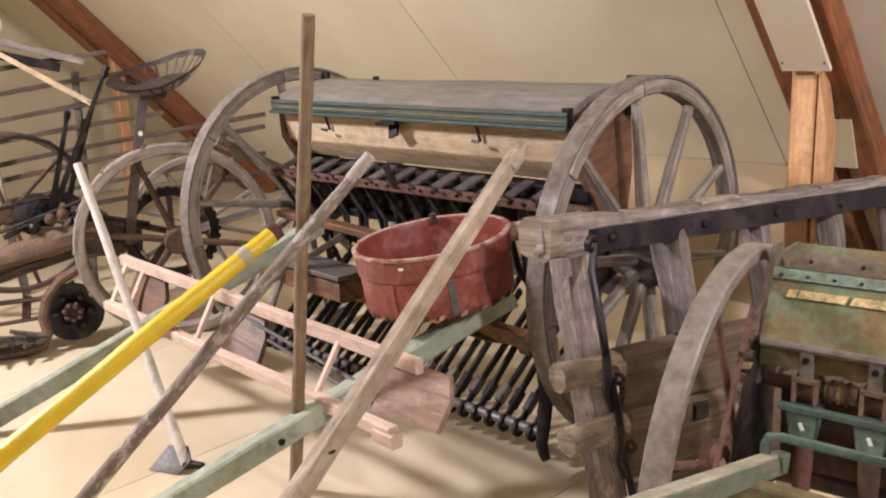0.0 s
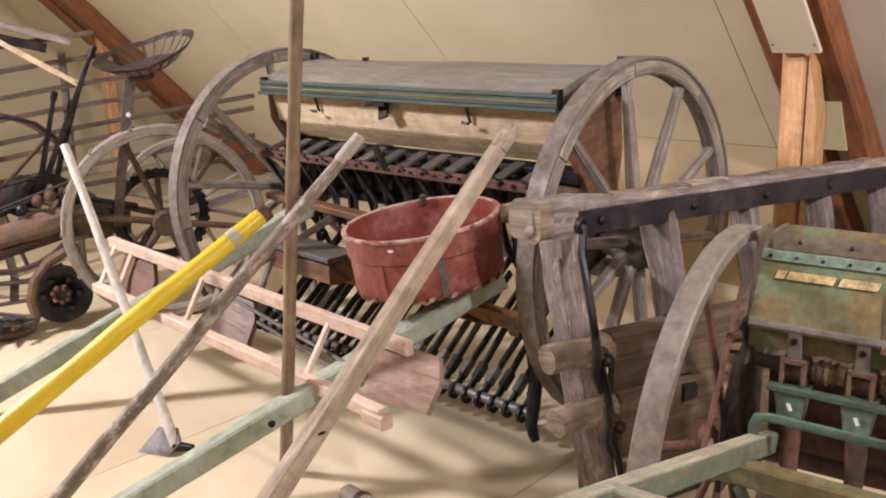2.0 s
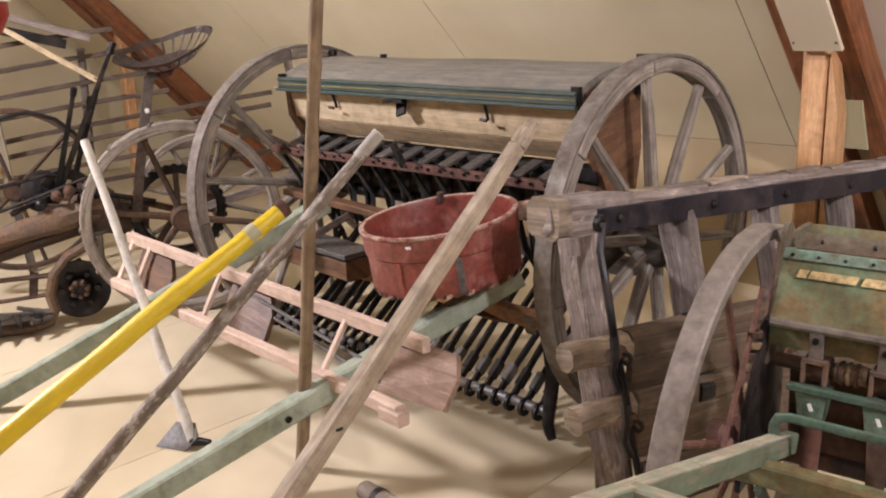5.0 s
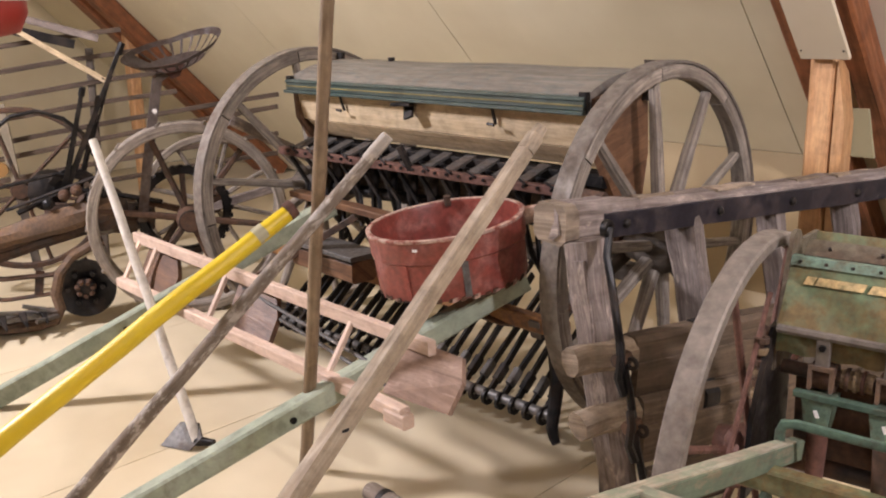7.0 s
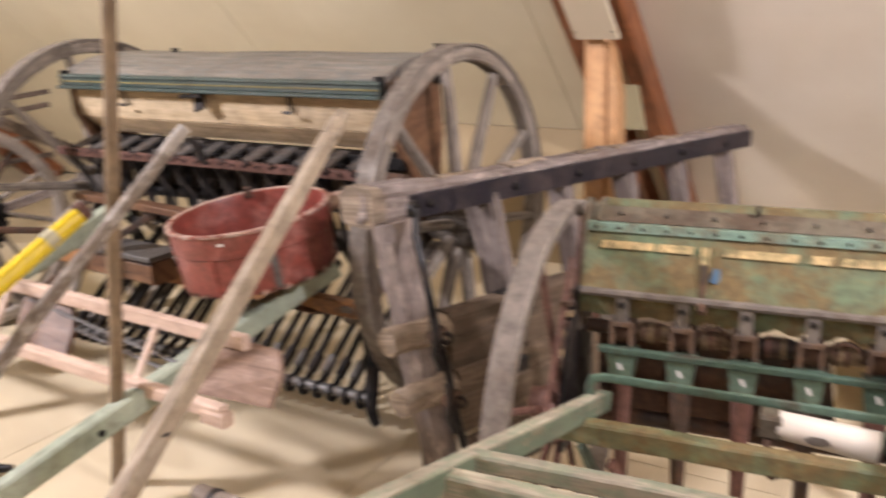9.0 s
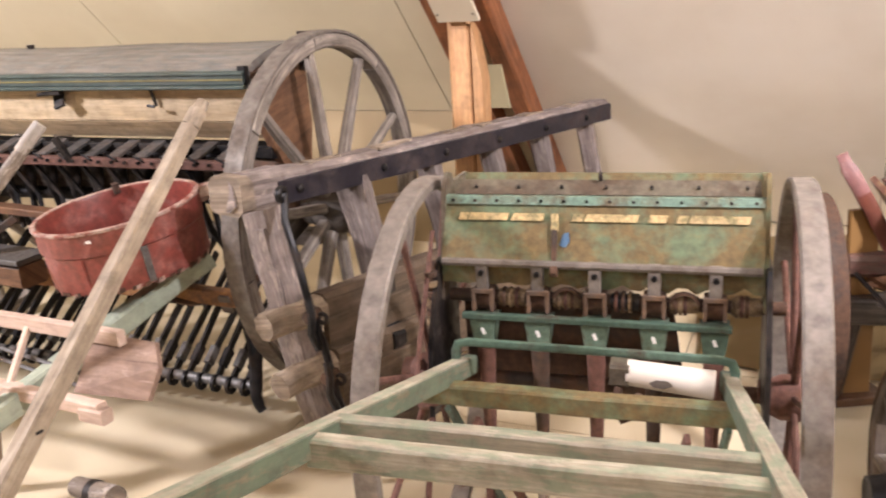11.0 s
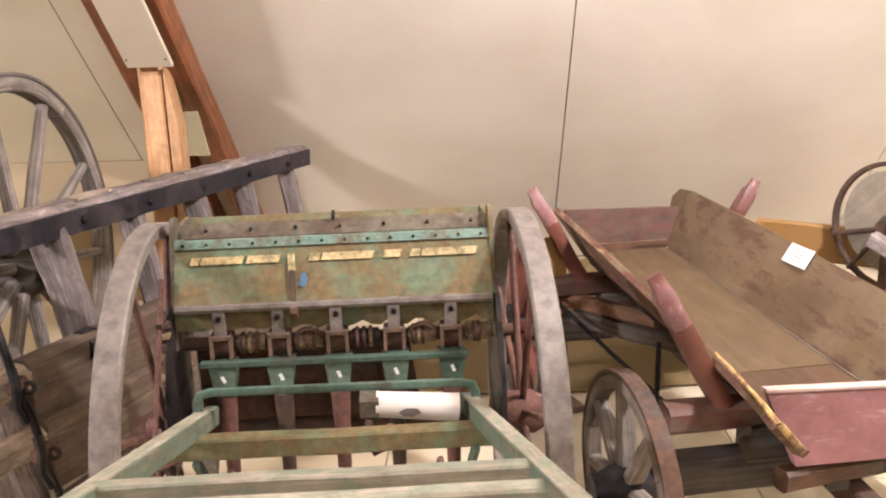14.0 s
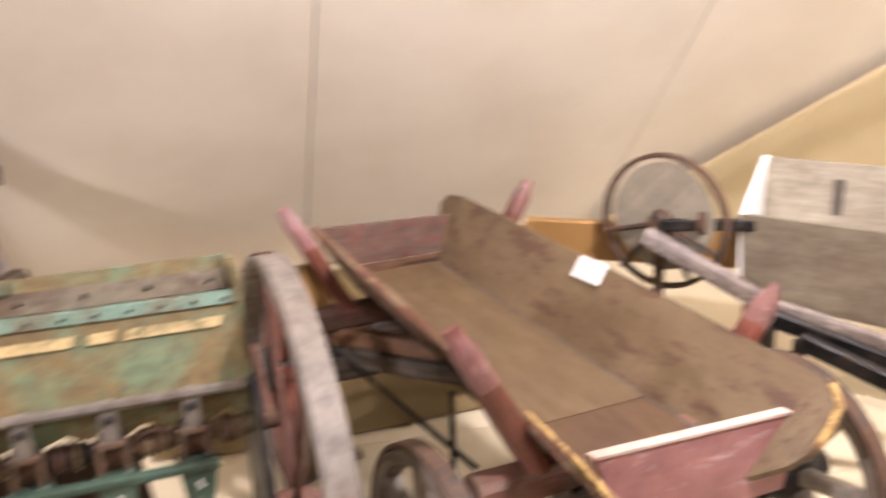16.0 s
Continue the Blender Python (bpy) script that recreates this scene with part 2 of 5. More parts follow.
PALEBR = wood("scuffed_pink_board", (0.190, 0.115, 0.080), (0.330, 0.225, 0.170), grain=10, stain=0.2, check=0.4, pale=(0.42, 0.31, 0.25))
TIPGREY = wood("chalky_tip", (0.34, 0.30, 0.26), (0.56, 0.52, 0.48), grain=10, stain=0.2, check=0.5)
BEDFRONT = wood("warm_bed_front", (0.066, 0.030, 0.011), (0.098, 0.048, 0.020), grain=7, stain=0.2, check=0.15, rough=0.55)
PINKEDGE = wood("bare_pink_edge", (0.40, 0.28, 0.24), (0.58, 0.46, 0.40), grain=8, stain=0.2, check=0.4)
SEATMET = metal("brown_grey_seat", (0.120, 0.095, 0.085), (0.085, 0.052, 0.038), 0.45, 0.35, 0.5)
CASTLT = metal("light_rusty_casting", (0.130, 0.098, 0.078), (0.150, 0.088, 0.052), 0.5, 0.25, 0.6)
STRAP = metal("purple_black_strap", (0.020, 0.018, 0.027), (0.048, 0.032, 0.030), 0.36, 0.35, 0.36, 8)
TAIL = wood("dark_tail_board", (0.085, 0.048, 0.034), (0.150, 0.090, 0.064), (0.135, 0.050, 0.036), 0.4, grain=10, stain=0.35, check=0.5)
OCHRE_WEAR = metal("yellow_worn_wood", (0.52, 0.34, 0.12), (0.20, 0.11, 0.05), 0.42, 0.0, 0.6, 26)
TARP = plaster("tan_sheet", (0.30, 0.210, 0.092), (0.39, 0.285, 0.135), 0.75)


# ---- mesh helpers ----
def V(*a):
    return Vector(a)


def uvl(bm):
    return bm.loops.layers.uv.get("UVMap") or bm.loops.layers.uv.new("UVMap")


def sweep(bm, stations, length, closed=False, cap=True):
    """Skin rings of points, each ring a list of vectors; UV u along, v round."""
    uv, off = uvl(bm), random.random() * 9
    rings = [[bm.verts.new(p) for p in ring] for ring in stations]
    n, m = len(rings), len(rings[0])
    v = [0.0]
    for k in range(m):
        v.append(v[-1] + (stations[0][k] - stations[0][(k + 1) % m]).length)
    pairs = [(i, (i + 1) % n) for i in range(n if closed else n - 1)]
    for i, j in pairs:
        for k in range(m):
            f = bm.faces.new((rings[i][k], rings[i][(k + 1) % m], rings[j][(k + 1) % m], rings[j][k]))
            u0, u1 = i * length / len(pairs), (i + 1) * length / len(pairs)
            for lp, c in zip(f.loops, ((u0, v[k]), (u0, v[k + 1]), (u1, v[k + 1]), (u1, v[k]))):
                lp[uv].uv = (c[0] + off, c[1] + off)
    if cap and not closed:
        for ring, flip in ((rings[0], True), (rings[-1], False)):
            f = bm.faces.new(ring[::-1] if flip else ring)
            for lp in f.loops:
                lp[uv].uv = (off + lp.vert.co.x * 0.1, off + lp.vert.co.y + lp.vert.co.z)
    return rings


def axes_of(d, up):
    d = d.normalized()
    up = Vector(up)
    if abs(d.dot(up)) > 0.98:
        up = V(0, 1, 0)
    s = d.cross(up).normalized()
    return s, s.cross(d).normalized()


def bar(bm, p, q, w, h, up=(0, 0, 1), w2=None, h2=None, ch=0.12, segs=None, rough=0.0, bow=0.0, roll=0.0):
    """A beam from p to q, w wide and h high, with worn corners and slightly uneven faces."""
    p, q = Vector(p), Vector(q)
    L = (q - p).length
    s, t = axes_of(q - p, up)
    if roll:
        rm = Matrix.Rotation(radians(roll), 3, (q - p).normalized())
        s, t = rm @ s, rm @ t
    segs = segs or (max(2, min(14, int(L / 0.12))) if rough or bow else 1)
    seed = V(random.random() * 50, random.random() * 50, 0)
    out = []
    for i in range(segs + 1):
        f = i / segs
        a, b = ((w2 or w) * f + w * (1 - f)) / 2, ((h2 or h) * f + h * (1 - f)) / 2
        c = min(a, b) * ch * 2
        base = p.lerp(q, f) + t * bow * 4 * f * (1 - f)
        ring = []
        for x, y in ((a - c, -b), (a, -b + c), (a, b - c), (a - c, b), (-a + c, b), (-a, b - c), (-a, -b + c), (-a + c, -b)):
            o = base + s * x + t * y
            if rough:
                o = o + noise.noise_vector(o * 9 + seed) * rough
            ring.append(o)
        out.append(ring)
    sweep(bm, out, L)
    return bm


def rod(bm, p, q, r, r2=None, n=10, rough=0.0, segs=None, bow=0.0, up=(0, 0, 1)):
    p, q = Vector(p), Vector(q)
    L = (q - p).length
    s, t = axes_of(q - p, up)
    segs = segs or (max(2, int(L / 0.1)) if rough or bow else 1)
    r2 = r if r2 is None else r2
    seed = V(random.random() * 50, 0, 0)
    out = []
    for i in range(segs + 1):
        f = i / segs
        c = p.lerp(q, f) + t * bow * 4 * f * (1 - f)
        if rough:
            c = c + noise.noise_vector(c * 4 + seed) * rough
        rr = r * (1 - f) + r2 * f
        if rough:
            rr *= 1 + 0.1 * noise.noise(c * 14 + seed)
        out.append([c + (s * math.cos(k * math.tau / n) + t * math.sin(k * math.tau / n)) * rr for k in range(n)])
    sweep(bm, out, L)
    return bm


def tube(bm, pts, r, n=7, flat=1.0, r2=None):
    """A bent rod along points."""
    pts = [Vector(p) for p in pts]
    out, L = [], 0
    t = None
    for i, p in enumerate(pts):
        d = (pts[min(i + 1, len(pts) - 1)] - pts[max(i - 1, 0)]).normalized()
        if t is None:
            s, t = axes_of(d, (0, 0, 1))
        else:
            s = d.cross(t).normalized()
            t = s.cross(d).normalized()
        rr = r if r2 is None else r + (r2 - r) * i / (len(pts) - 1)
        out.append([p + s * math.cos(k * math.tau / n) * rr + t * math.sin(k * math.tau / n) * rr * flat for k in range(n)])
        L += (p - pts[i - 1]).length if i else 0
    sweep(bm, out, L)
    return bm


def hoop(bm, c, r_in, r_out, width, axis="x", n=48, a0=0.0, a1=360.0, rough=0.0):
    """A rim with a squarish section round an axis, whole or part."""
    c = Vector(c)
    whole = abs(a1 - a0) >= 359.9
    m = n if whole else n + 1
    ch = min(width, r_out - r_in) * 0.14
    e, w = (r_out - r_in) / 2, width / 2
    rm = (r_in + r_out) / 2
    sec = ((w - ch, -e), (w, -e + ch), (w, e - ch), (w - ch, e), (-w + ch, e), (-w, e - ch), (-w, -e + ch), (-w + ch, -e))
    out = []
    for i in range(m):
        a = radians(a0 + (a1 - a0) * i / n)
        co, si = math.cos(a), math.sin(a)
        ring = []
        for x, rr in sec:
            o = V(x, co * (rm + rr), si * (rm + rr)) if axis == "x" else V(co * (rm + rr), x, si * (rm + rr)) if axis == "y" else V(co * (rm + rr), si * (rm + rr), x)
            o = o + c
            if rough:
                o = o + noise.noise_vector(o * 7) * rough
            ring.append(o)
        out.append(ring)
    sweep(bm, out, math.tau * rm * abs(a1 - a0) / 360, closed=whole)
    return bm


def lathe(bm, c, prof, axis="z", n=32):
    """A turned solid; prof is a list of (radius, height)."""
    c = Vector(c)
    out = []
    for r, h in prof:
        ring = []
        for k in range(n):
            a = k * math.tau / n
            x, y = math.cos(a) * r, math.sin(a) * r
            ring.append(c + (V(x, y, h) if axis == "z" else V(h, x, y) if axis == "x" else V(y, h, x)))
        out.append(ring)
    sweep(bm, out, sum(abs(prof[i + 1][1] - prof[i][1]) + abs(prof[i + 1][0] - prof[i][0]) for i in range(len(prof) - 1)))
    return bm


def slab(bm, pts, depth, n=None):
    """A flat outline of points given thickness."""
    pts = [Vector(p) for p in pts]
    nrm = Vector(n) if n else (pts[1] - pts[0]).cross(pts[2] - pts[0]).normalized()
    uv, off = uvl(bm), random.random() * 9
    a, b = [bm.verts.new(p) for p in pts], [bm.verts.new(p + nrm * depth) for p in pts]
    e1 = max(((pts[i] - pts[i - 1]) for i in range(len(pts))), key=lambda v: v.length).normalized()
    e2 = e1.cross(nrm)
    fs = [bm.faces.new(a[::-1]), bm.faces.new(b)]
    for i in range(len(a)):
        j = (i + 1) % len(a)
        fs.append(bm.faces.new((a[i], a[j], b[j], b[i])))
    for f in fs:
        for lp in f.loops:
            lp[uv].uv = (lp.vert.co.dot(e1) + off, lp.vert.co.dot(e2) + lp.vert.co.dot(nrm) + off)
    return bm


def B():
    return bmesh.new()


def part(name, bm, material, parent=None, label="", smooth=False):
    me = bpy.data.meshes.new(name)
    bmesh.ops.recalc_face_normals(bm, faces=bm.faces)
    bm.to_mesh(me)
    bm.free()
    me.materials.append(material)
    me.polygons.foreach_set("use_smooth", [True] * len(me.polygons))
    me.set_sharp_from_angle(angle=radians(80 if smooth else 38))
    ob = new(name, me)
    ob.parent = parent
    if label:
        ob["label"] = label
    return ob


def thing(name, m, label, category, group=""):
    ob = new(name)
    ob.empty_display_size = 0.1
    ob.matrix_world = m
    return tagged(ob, label, category, group)


def structure(name, bm, material, label, category, parent=None):
    return tagged(part(name, bm, material, parent), label, category, kind="structure")


# ---- the setting ----
def building():
    # floor of large sheets with thin joints
    f = structure("floor", bar(B(), (-9, -1.0, -0.06), (6.5, -1.0, -0.06), 13.0, 0.08, ch=0.0), GAP, "pale yellow sheet floor with thin joints", "floor")
    for i in range(13):
        for j in range(6):
            x, y = -8.98 + i * 1.22, -7.2 + j * 2.44 + (i % 2) * 0.6
            if x + 1.2 > 6.4 or y > 5.2:
                continue
            part("sheet", slab(B(), [(x, y, -0.02), (x + 1.216, y, -0.02), (x + 1.216, min(y + 2.436, 5.3), -0.02), (x, min(y + 2.436, 5.3), -0.02)], 0.02, (0, 0, 1)), FLOOR, f)
    # sloping wall: boards under the roof, 45 degrees, down to a low wall
    n = V(0, 1, 1).normalized()
    top = 3.2
    back = structure("wall_slope", slab(B(), [(-9, 5.3 - top + 0.06, top), (6.5, 5.3 - top + 0.06, top), (6.5, 5.36, 0.0), (-9, 5.36, 0.0)], 0.08, n), GAP, "cream painted sloping boards under the roof", "wall")
    seams = [-9, -7.7, -5.75, -3.8, -1.92]
    for a, b in zip(seams, seams[1:]):
        z = 0.78 if a == -3.8 else 0.01
        part("panel", slab(B(), [(a + 0.003, 5.3 - top, top), (b - 0.003, 5.3 - top, top), (b - 0.003, 5.3 - z, z), (a + 0.003, 5.3 - z, z)], 0.035, n), WALL, back)
    part("panel", slab(B(), [(-1.917, 5.3 - top, top), (-1.502, 5.3 - top, top), (-1.502, 5.29, 0.01), (-1.917, 5.29, 0.01)], 0.035, n), WALL, back)
    seams = [-1.5, 0.3, 1.95, 3.6, 5.2, 6.5]
    for a, b in zip(seams, seams[1:]):
        part("panel", slab(B(), [(a + 0.003, 5.3 - top, top), (b - 0.003, 5.3 - top, top), (b - 0.003, 5.29, 0.01), (a + 0.003, 5.29, 0.01)], 0.035, n), WALL_PALE, back)
    structure("wall_low", bar(B(), (-3.8, 4.545, 0.389), (-1.70, 4.545, 0.389), 0.06, 0.778, ch=0.01), KNEE, "low tan board wall below the slope", "wall")
    structure("ceiling", bar(B(), (-9, -1.4, 3.25), (6.5, -1.4, 3.25), 8.2, 0.1, ch=0.0), CEIL, "cream board ceiling", "ceiling")
    structure("wall_back", bar(B(), (-9, -5.0, 1.6), (6.5, -5.0, 1.6), 0.1, 3.2, ch=0.0), WALL, "plain cream wall", "wall")
    structure("wall_west", bar(B(), (-9.05, -5.0, 1.6), (-9.05, 5.3, 1.6), 0.1, 3.2, ch=0.0), WALL, "plain cream end wall", "wall")
    structure("wall_east", bar(B(), (6.55, -5.0, 1.6), (6.55, 5.3, 1.6), 0.1, 3.2, ch=0.0), WALL_PALE, "plain cream end wall", "wall")


building()


def truss(x, wide, label, timber=0.10):
    """Paired rafters under the slope with a post between them."""
    t = thing("roof_truss", pose(x, 0, 0), label, "roof truss", "roof trusses")
    off = 5.30 - 0.10
    for sx in (-wide / 2, wide / 2):
        part("rafter", bar(B(), (sx, off - 3.2, 3.2), (sx, off - 0.02, 0.02), timber, 0.14, up=(0, -1, 1), rough=0.002, segs=10), RAFTER, t, "dark red-brown stained rafter")
    part("post", bar(B(), (0, 3.80, 0), (0, 3.80, 1.55), 0.105, 0.095, rough=0.002, segs=8), PINE, t, "light pine post")
    return t


t1 = truss(-1.545, 0.22, "dark stained paired rafters with a light pine post")
part("brace", slab(B(), [(0.065, 3.75, 0.55), (0.11, 3.75, 0.55), (0.11, 3.75, 1.05), (0.065, 3.75, 1.30)], 0.1, (0, 1, 0)), PINE, t1, "light pine brace")
part("gusset", slab(B(), [(0.07, 3.86, 0.9), (0.20, 3.86, 0.9), (0.16, 3.86, 1.10), (0.07, 3.86, 1.10)], 0.02, (0, 1, 0)), TAPE, t1, "pale grey board")
truss(-7.62, 0.28, "dark stained paired rafters behind the old mower", 0.17)
sign = thing("sign_board", pose(-1.515, 3.72, 1.33, 45, 0, 0), "blank cream board nailed under the rafters", "sign")
part("board", bar(B(), (0, -0.02, 0.0), (0, -0.02, 0.85), 0.20, 0.02, up=(0, 1, 0)), SIGN, sign)
for z in (0.05, 0.42):
    for x in (-0.085, 0.085):
        part("nail", rod(B(), (x, -0.03, z), (x, -0.034, z), 0.004, n=6), IRON, sign)


# ---- wheels ----
def wheel(parent, c, r, width, spokes, rim_t, hub_r, hub_w, m_rim, m_spoke, m_hub, m_tyre=None, spoke_r=0.03, dish=0.0, a0=0.0, square=True, segs=8):
    """A spoked wheel about the x axis under a thing."""
    c = Vector(c)
    w = new("wheel")
    w.parent = parent
    w.location = c
    if m_tyre:
        part("tyre", hoop(B(), (0, 0, 0), r - 0.012, r, width * 1.02, n=56), m_tyre, w, "iron tyre")
    rr = r - 0.013 if m_tyre else r
    if segs:
        for k in range(segs):
            part("felloe", hoop(B(), (0, 0, 0), r - rim_t, rr, width, n=8, a0=a0 + k * 360 / segs + 0.25, a1=a0 + (k + 1) * 360 / segs - 0.25, rough=0.003), m_rim, w)
    else:
        part("rim", hoop(B(), (0, 0, 0), r - rim_t, rr, width, n=56), m_rim, w)
    for k in range(spokes):
        a = radians(a0 + 360 * (k + 0.5) / spokes)
        d = V(0, math.cos(a), math.sin(a))
        b = B()
        if square:
            bar(b, d * hub_r * 0.8 + V(dish, 0, 0), d * (r - rim_t + 0.004), spoke_r * 1.7, spoke_r * 2.3, up=(1, 0, 0), w2=spoke_r * 1.4, h2=spoke_r * 1.6, ch=0.25, rough=0.002, segs=4)
        else:
            rod(b, d * hub_r * 0.8 + V(dish, 0, 0), d * (r - rim_t + 0.004), spoke_r, n=8)
        part("spoke", b, m_spoke, w)
    h = hub_w / 2
    part("hub", lathe(B(), (0, 0, 0), [(hub_r * 0.45, -h), (hub_r * 0.7, -h), (hub_r * 0.75, -h * 0.7), (hub_r, -h * 0.35), (hub_r, h * 0.35), (hub_r * 0.78, h * 0.6), (hub_r * 0.75, h), (hub_r * 0.45, h)], "x", 20), m_hub, w, smooth=False)
    part("hub_band", hoop(B(), (h * 0.82, 0, 0), hub_r * 0.74, hub_r * 0.83, h * 0.2, n=24), IRON, w, "iron band")
    return w


# ---- seed drill ----
def seed_drill():
    t = thing("seed_drill", pose(-2.74, 2.82, 0), "old wooden horse-drawn seed drill with large spoked wheels", "seed drill")
    for x, y, r in ((-0.93, -0.07, 0.69), (1.02, 0.02, 0.675)):
        wheel(t, (x, y, r), r, 0.070, 10, 0.066, 0.10, 0.24, FELLOE, FELLOE, GREYDK, TYRE, 0.023, a0=8)
    part("axle", rod(B(), (-1.06, -0.07, 0.69), (1.1, 0.05, 0.69), 0.028), IRON, t, "iron axle")
    # seed box: front boards lean inwards towards the bottom
    A, Z = -0.81, 0.875
    part("front_board", slab(B(), [(A, -0.245, 1.185), (Z, -0.245, 1.185), (Z, -0.215, 1.05), (A, -0.215, 1.05)], 0.03, (0, 1, 0.15)), BOARD, t, "bare pale board")
    part("lower_board", slab(B(), [(A + 0.02, -0.21, 1.045), (Z - 0.02, -0.21, 1.045), (Z - 0.02, -0.12, 0.968), (A + 0.02, -0.12, 0.968)], 0.025, (0, 1, 1)), BOARD, t, "bare pale sloping board")
    part("back_board", slab(B(), [(A, 0.065, 1.19), (Z, 0.065, 1.19), (Z, 0.03, 0.96), (A, 0.03, 0.96)], 0.025, (0, -1, 0.4)), BOARD, t)
    for s, e in ((-1, A), (1, Z)):
        part("end_board", slab(B(), [(e, -0.25, 1.23), (e, 0.08, 1.295), (e, 0.10, 1.0), (e, 0.06, 0.80), (e, -0.08, 0.80), (e, -0.24, 1.06)], 0.03 * s, (1, 0, 0)), BROWN, t, "brown end board")
        part("corner_iron", bar(B(), (e + s * 0.005, -0.278, 1.180), (e + s * 0.005, -0.278, 1.256), 0.035, 0.026, up=(0, 1, 0)), IRON, t, "black iron corner")
        part("end_strap", bar(B(), (e + s * 0.045, 0.055, 1.20), (e + s * 0.045, 0.07, 1.345), 0.04, 0.025, up=(0, 1, 0)), IRON, t, "black iron strap")
    # lid: sloped, gently rounded top
    prof = [(-0.275, 1.238), (-0.235, 1.263), (-0.15, 1.292), (-0.05, 1.309), (0.06, 1.315), (0.085, 1.30), (0.085, 1.19), (-0.265, 1.19)]
    b = B()
    sweep(b, [[V(x, y, z + 0.003 * math.sin(7 * x)) for y, z in prof] for x in (A - 0.015, -0.6, -0.4, -0.2, 0, 0.2, 0.4, 0.6, Z + 0.015)], Z - A)
    part("lid", b, LID, t, "grey weathered lid with traces of paint")
    part("trim", bar(B(), (A - 0.015, -0.282, 1.216), (Z + 0.015, -0.282, 1.214), 0.03, 0.052, ch=0.2, rough=0.001), TRIM, t, "dark green painted trim")
    part("trim_bead", bar(B(), (A - 0.015, -0.297, 1.232), (Z + 0.015, -0.297, 1.230), 0.012, 0.01, ch=0.3), TRIM, t, "dark green bead")
    part("trim_lip", bar(B(), (A - 0.02, -0.29, 1.186), (Z + 0.02, -0.29, 1.184), 0.04, 0.014, ch=0.2), TRIM, t, "dark green lip")
    part("trim_line", bar(B(), (A - 0.013, -0.2985, 1.212), (Z + 0.013, -0.2985, 1.210), 0.004, 0.005, ch=0), YLINE, t, "thin yellow line")
    for x in (-0.47, 0.44):
        b = B()
        bar(b, (x, -0.262, 1.178), (x, -0.240, 1.11), 0.013, 0.006, up=(0, 1, 0))
        rod(b, (x - 0.012, -0.275, 1.115), (x + 0.022, -0.275, 1.112), 0.006, n=7)
        part("hasp", b, IRON, t, "rusty hook hasp")
    b = B()
    bar(b, (-0.02, -0.26, 1.17), (0.0, -0.285, 1.11), 0.055, 0.014, up=(0, 1, 0))
    bar(b, (-0.07, -0.31, 1.165), (0.02, -0.285, 1.168), 0.035, 0.014)
    part("latch", b, IRON, t, "black latch")
    part("knob", rod(B(), (-0.45, 0.04, 1.305), (-0.45, 0.04, 1.330), 0.014, 0.017, n=10), IRON, t, "black knob")
    L = 0.83
    # added dark plank: stands in for the shade behind the seed tubes
    part("rear_plank", bar(B(), (-0.80, 0.03, 0.80), (0.86, 0.03, 0.80), 0.025, 0.24, rough=0.003, segs=10), GREYDK, t, "dark plank added as the shade behind the seed tubes")
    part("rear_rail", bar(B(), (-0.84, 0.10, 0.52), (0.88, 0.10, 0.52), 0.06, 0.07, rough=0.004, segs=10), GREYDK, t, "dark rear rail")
    # grain outlets below the box
    part("outlet_rail", bar(B(), (-L - 0.06, -0.30, 0.90), (L + 0.1, -0.30, 0.90), 0.035, 0.035, rough=0.003), RUSTRED, t, "reddish rusty rail")
    part("seed_trough", bar(B(), (-L - 0.02, -0.12, 0.925), (L + 0.06, -0.12, 0.925), 0.11, 0.05), IRON, t, "black trough")
    for k in range(13):
        x = -L + 0.06 + k * (2 * L - 0.12) / 12
        b = B()
        bar(b, (x - 0.035, -0.28, 0.915), (x - 0.03, -0.15, 0.955), 0.055, 0.012)
        part("outlet_plate", b, IRONGREY, t, "grey tin outlet")
        b = B()
        tube(b, [(x - 0.03, -0.30, 0.92), (x - 0.02, -0.32, 0.93), (x + 0.015, -0.325, 0.915), (x + 0.02, -0.30, 0.90)], 0.005, 6)
        part("hook", b, IRON, t)
        b = B()
        lathe(b, (x, -0.16, 0.74), [(0.018, -0.02), (0.028, 0.05), (0.03, 0.10), (0.055, 0.17), (0.05, 0.172)], "z", 10)
        part("funnel", b, IRON, t, "black iron funnel")
        b = B()
        y2 = -0.14 if k % 2 else 0.0
        tube(b, [(x, -0.16, 0.73), (x + 0.01, -0.13 + y2 * 0.3, 0.60), (x, -0.02 + y2, 0.46), (x, 0.08 + y2, 0.22)], 0.014, 7)
        part("seed_tube", b, IRON, t, "black seed tube")
        b = B()
        tube(b, [(x - 0.05, -0.30, 0.88), (x, -0.24, 0.74), (x + 0.05, -0.28, 0.6)], 0.012, 6)
        part("stay", b, IRON, t)
    for k in range(26):
        x = -L + 0.02 + k * 0.066
        part("bolt", rod(B(), (x, -0.318, 0.905), (x + 0.004, -0.326, 0.905), 0.007, n=6), IRON, t)
    part("rail_end", rod(B(), (0.90, -0.30, 0.90), (0.99, -0.30, 0.90), 0.026, 0.022, n=12), RUST, t, "rusty round rail end")
    part("lever", bar(B(), (0.03, -0.31, 0.90), (0.0, -0.34, 1.00), 0.02, 0.03, up=(1, 0, 0)), IRON, t, "short black lever")
    # lower frame
    part("footboard", bar(B(), (-0.85, -0.46, 0.47), (0.98, -0.50, 0.47), 0.05, 0.06, rough=0.003), RUSTOR, t, "rusty brown beam")
    part("cross_beam", bar(B(), (-0.80, -0.30, 0.70), (0.05, -0.36, 0.69), 0.07, 0.03, rough=0.003), BROWN, t, "brown wooden bar")
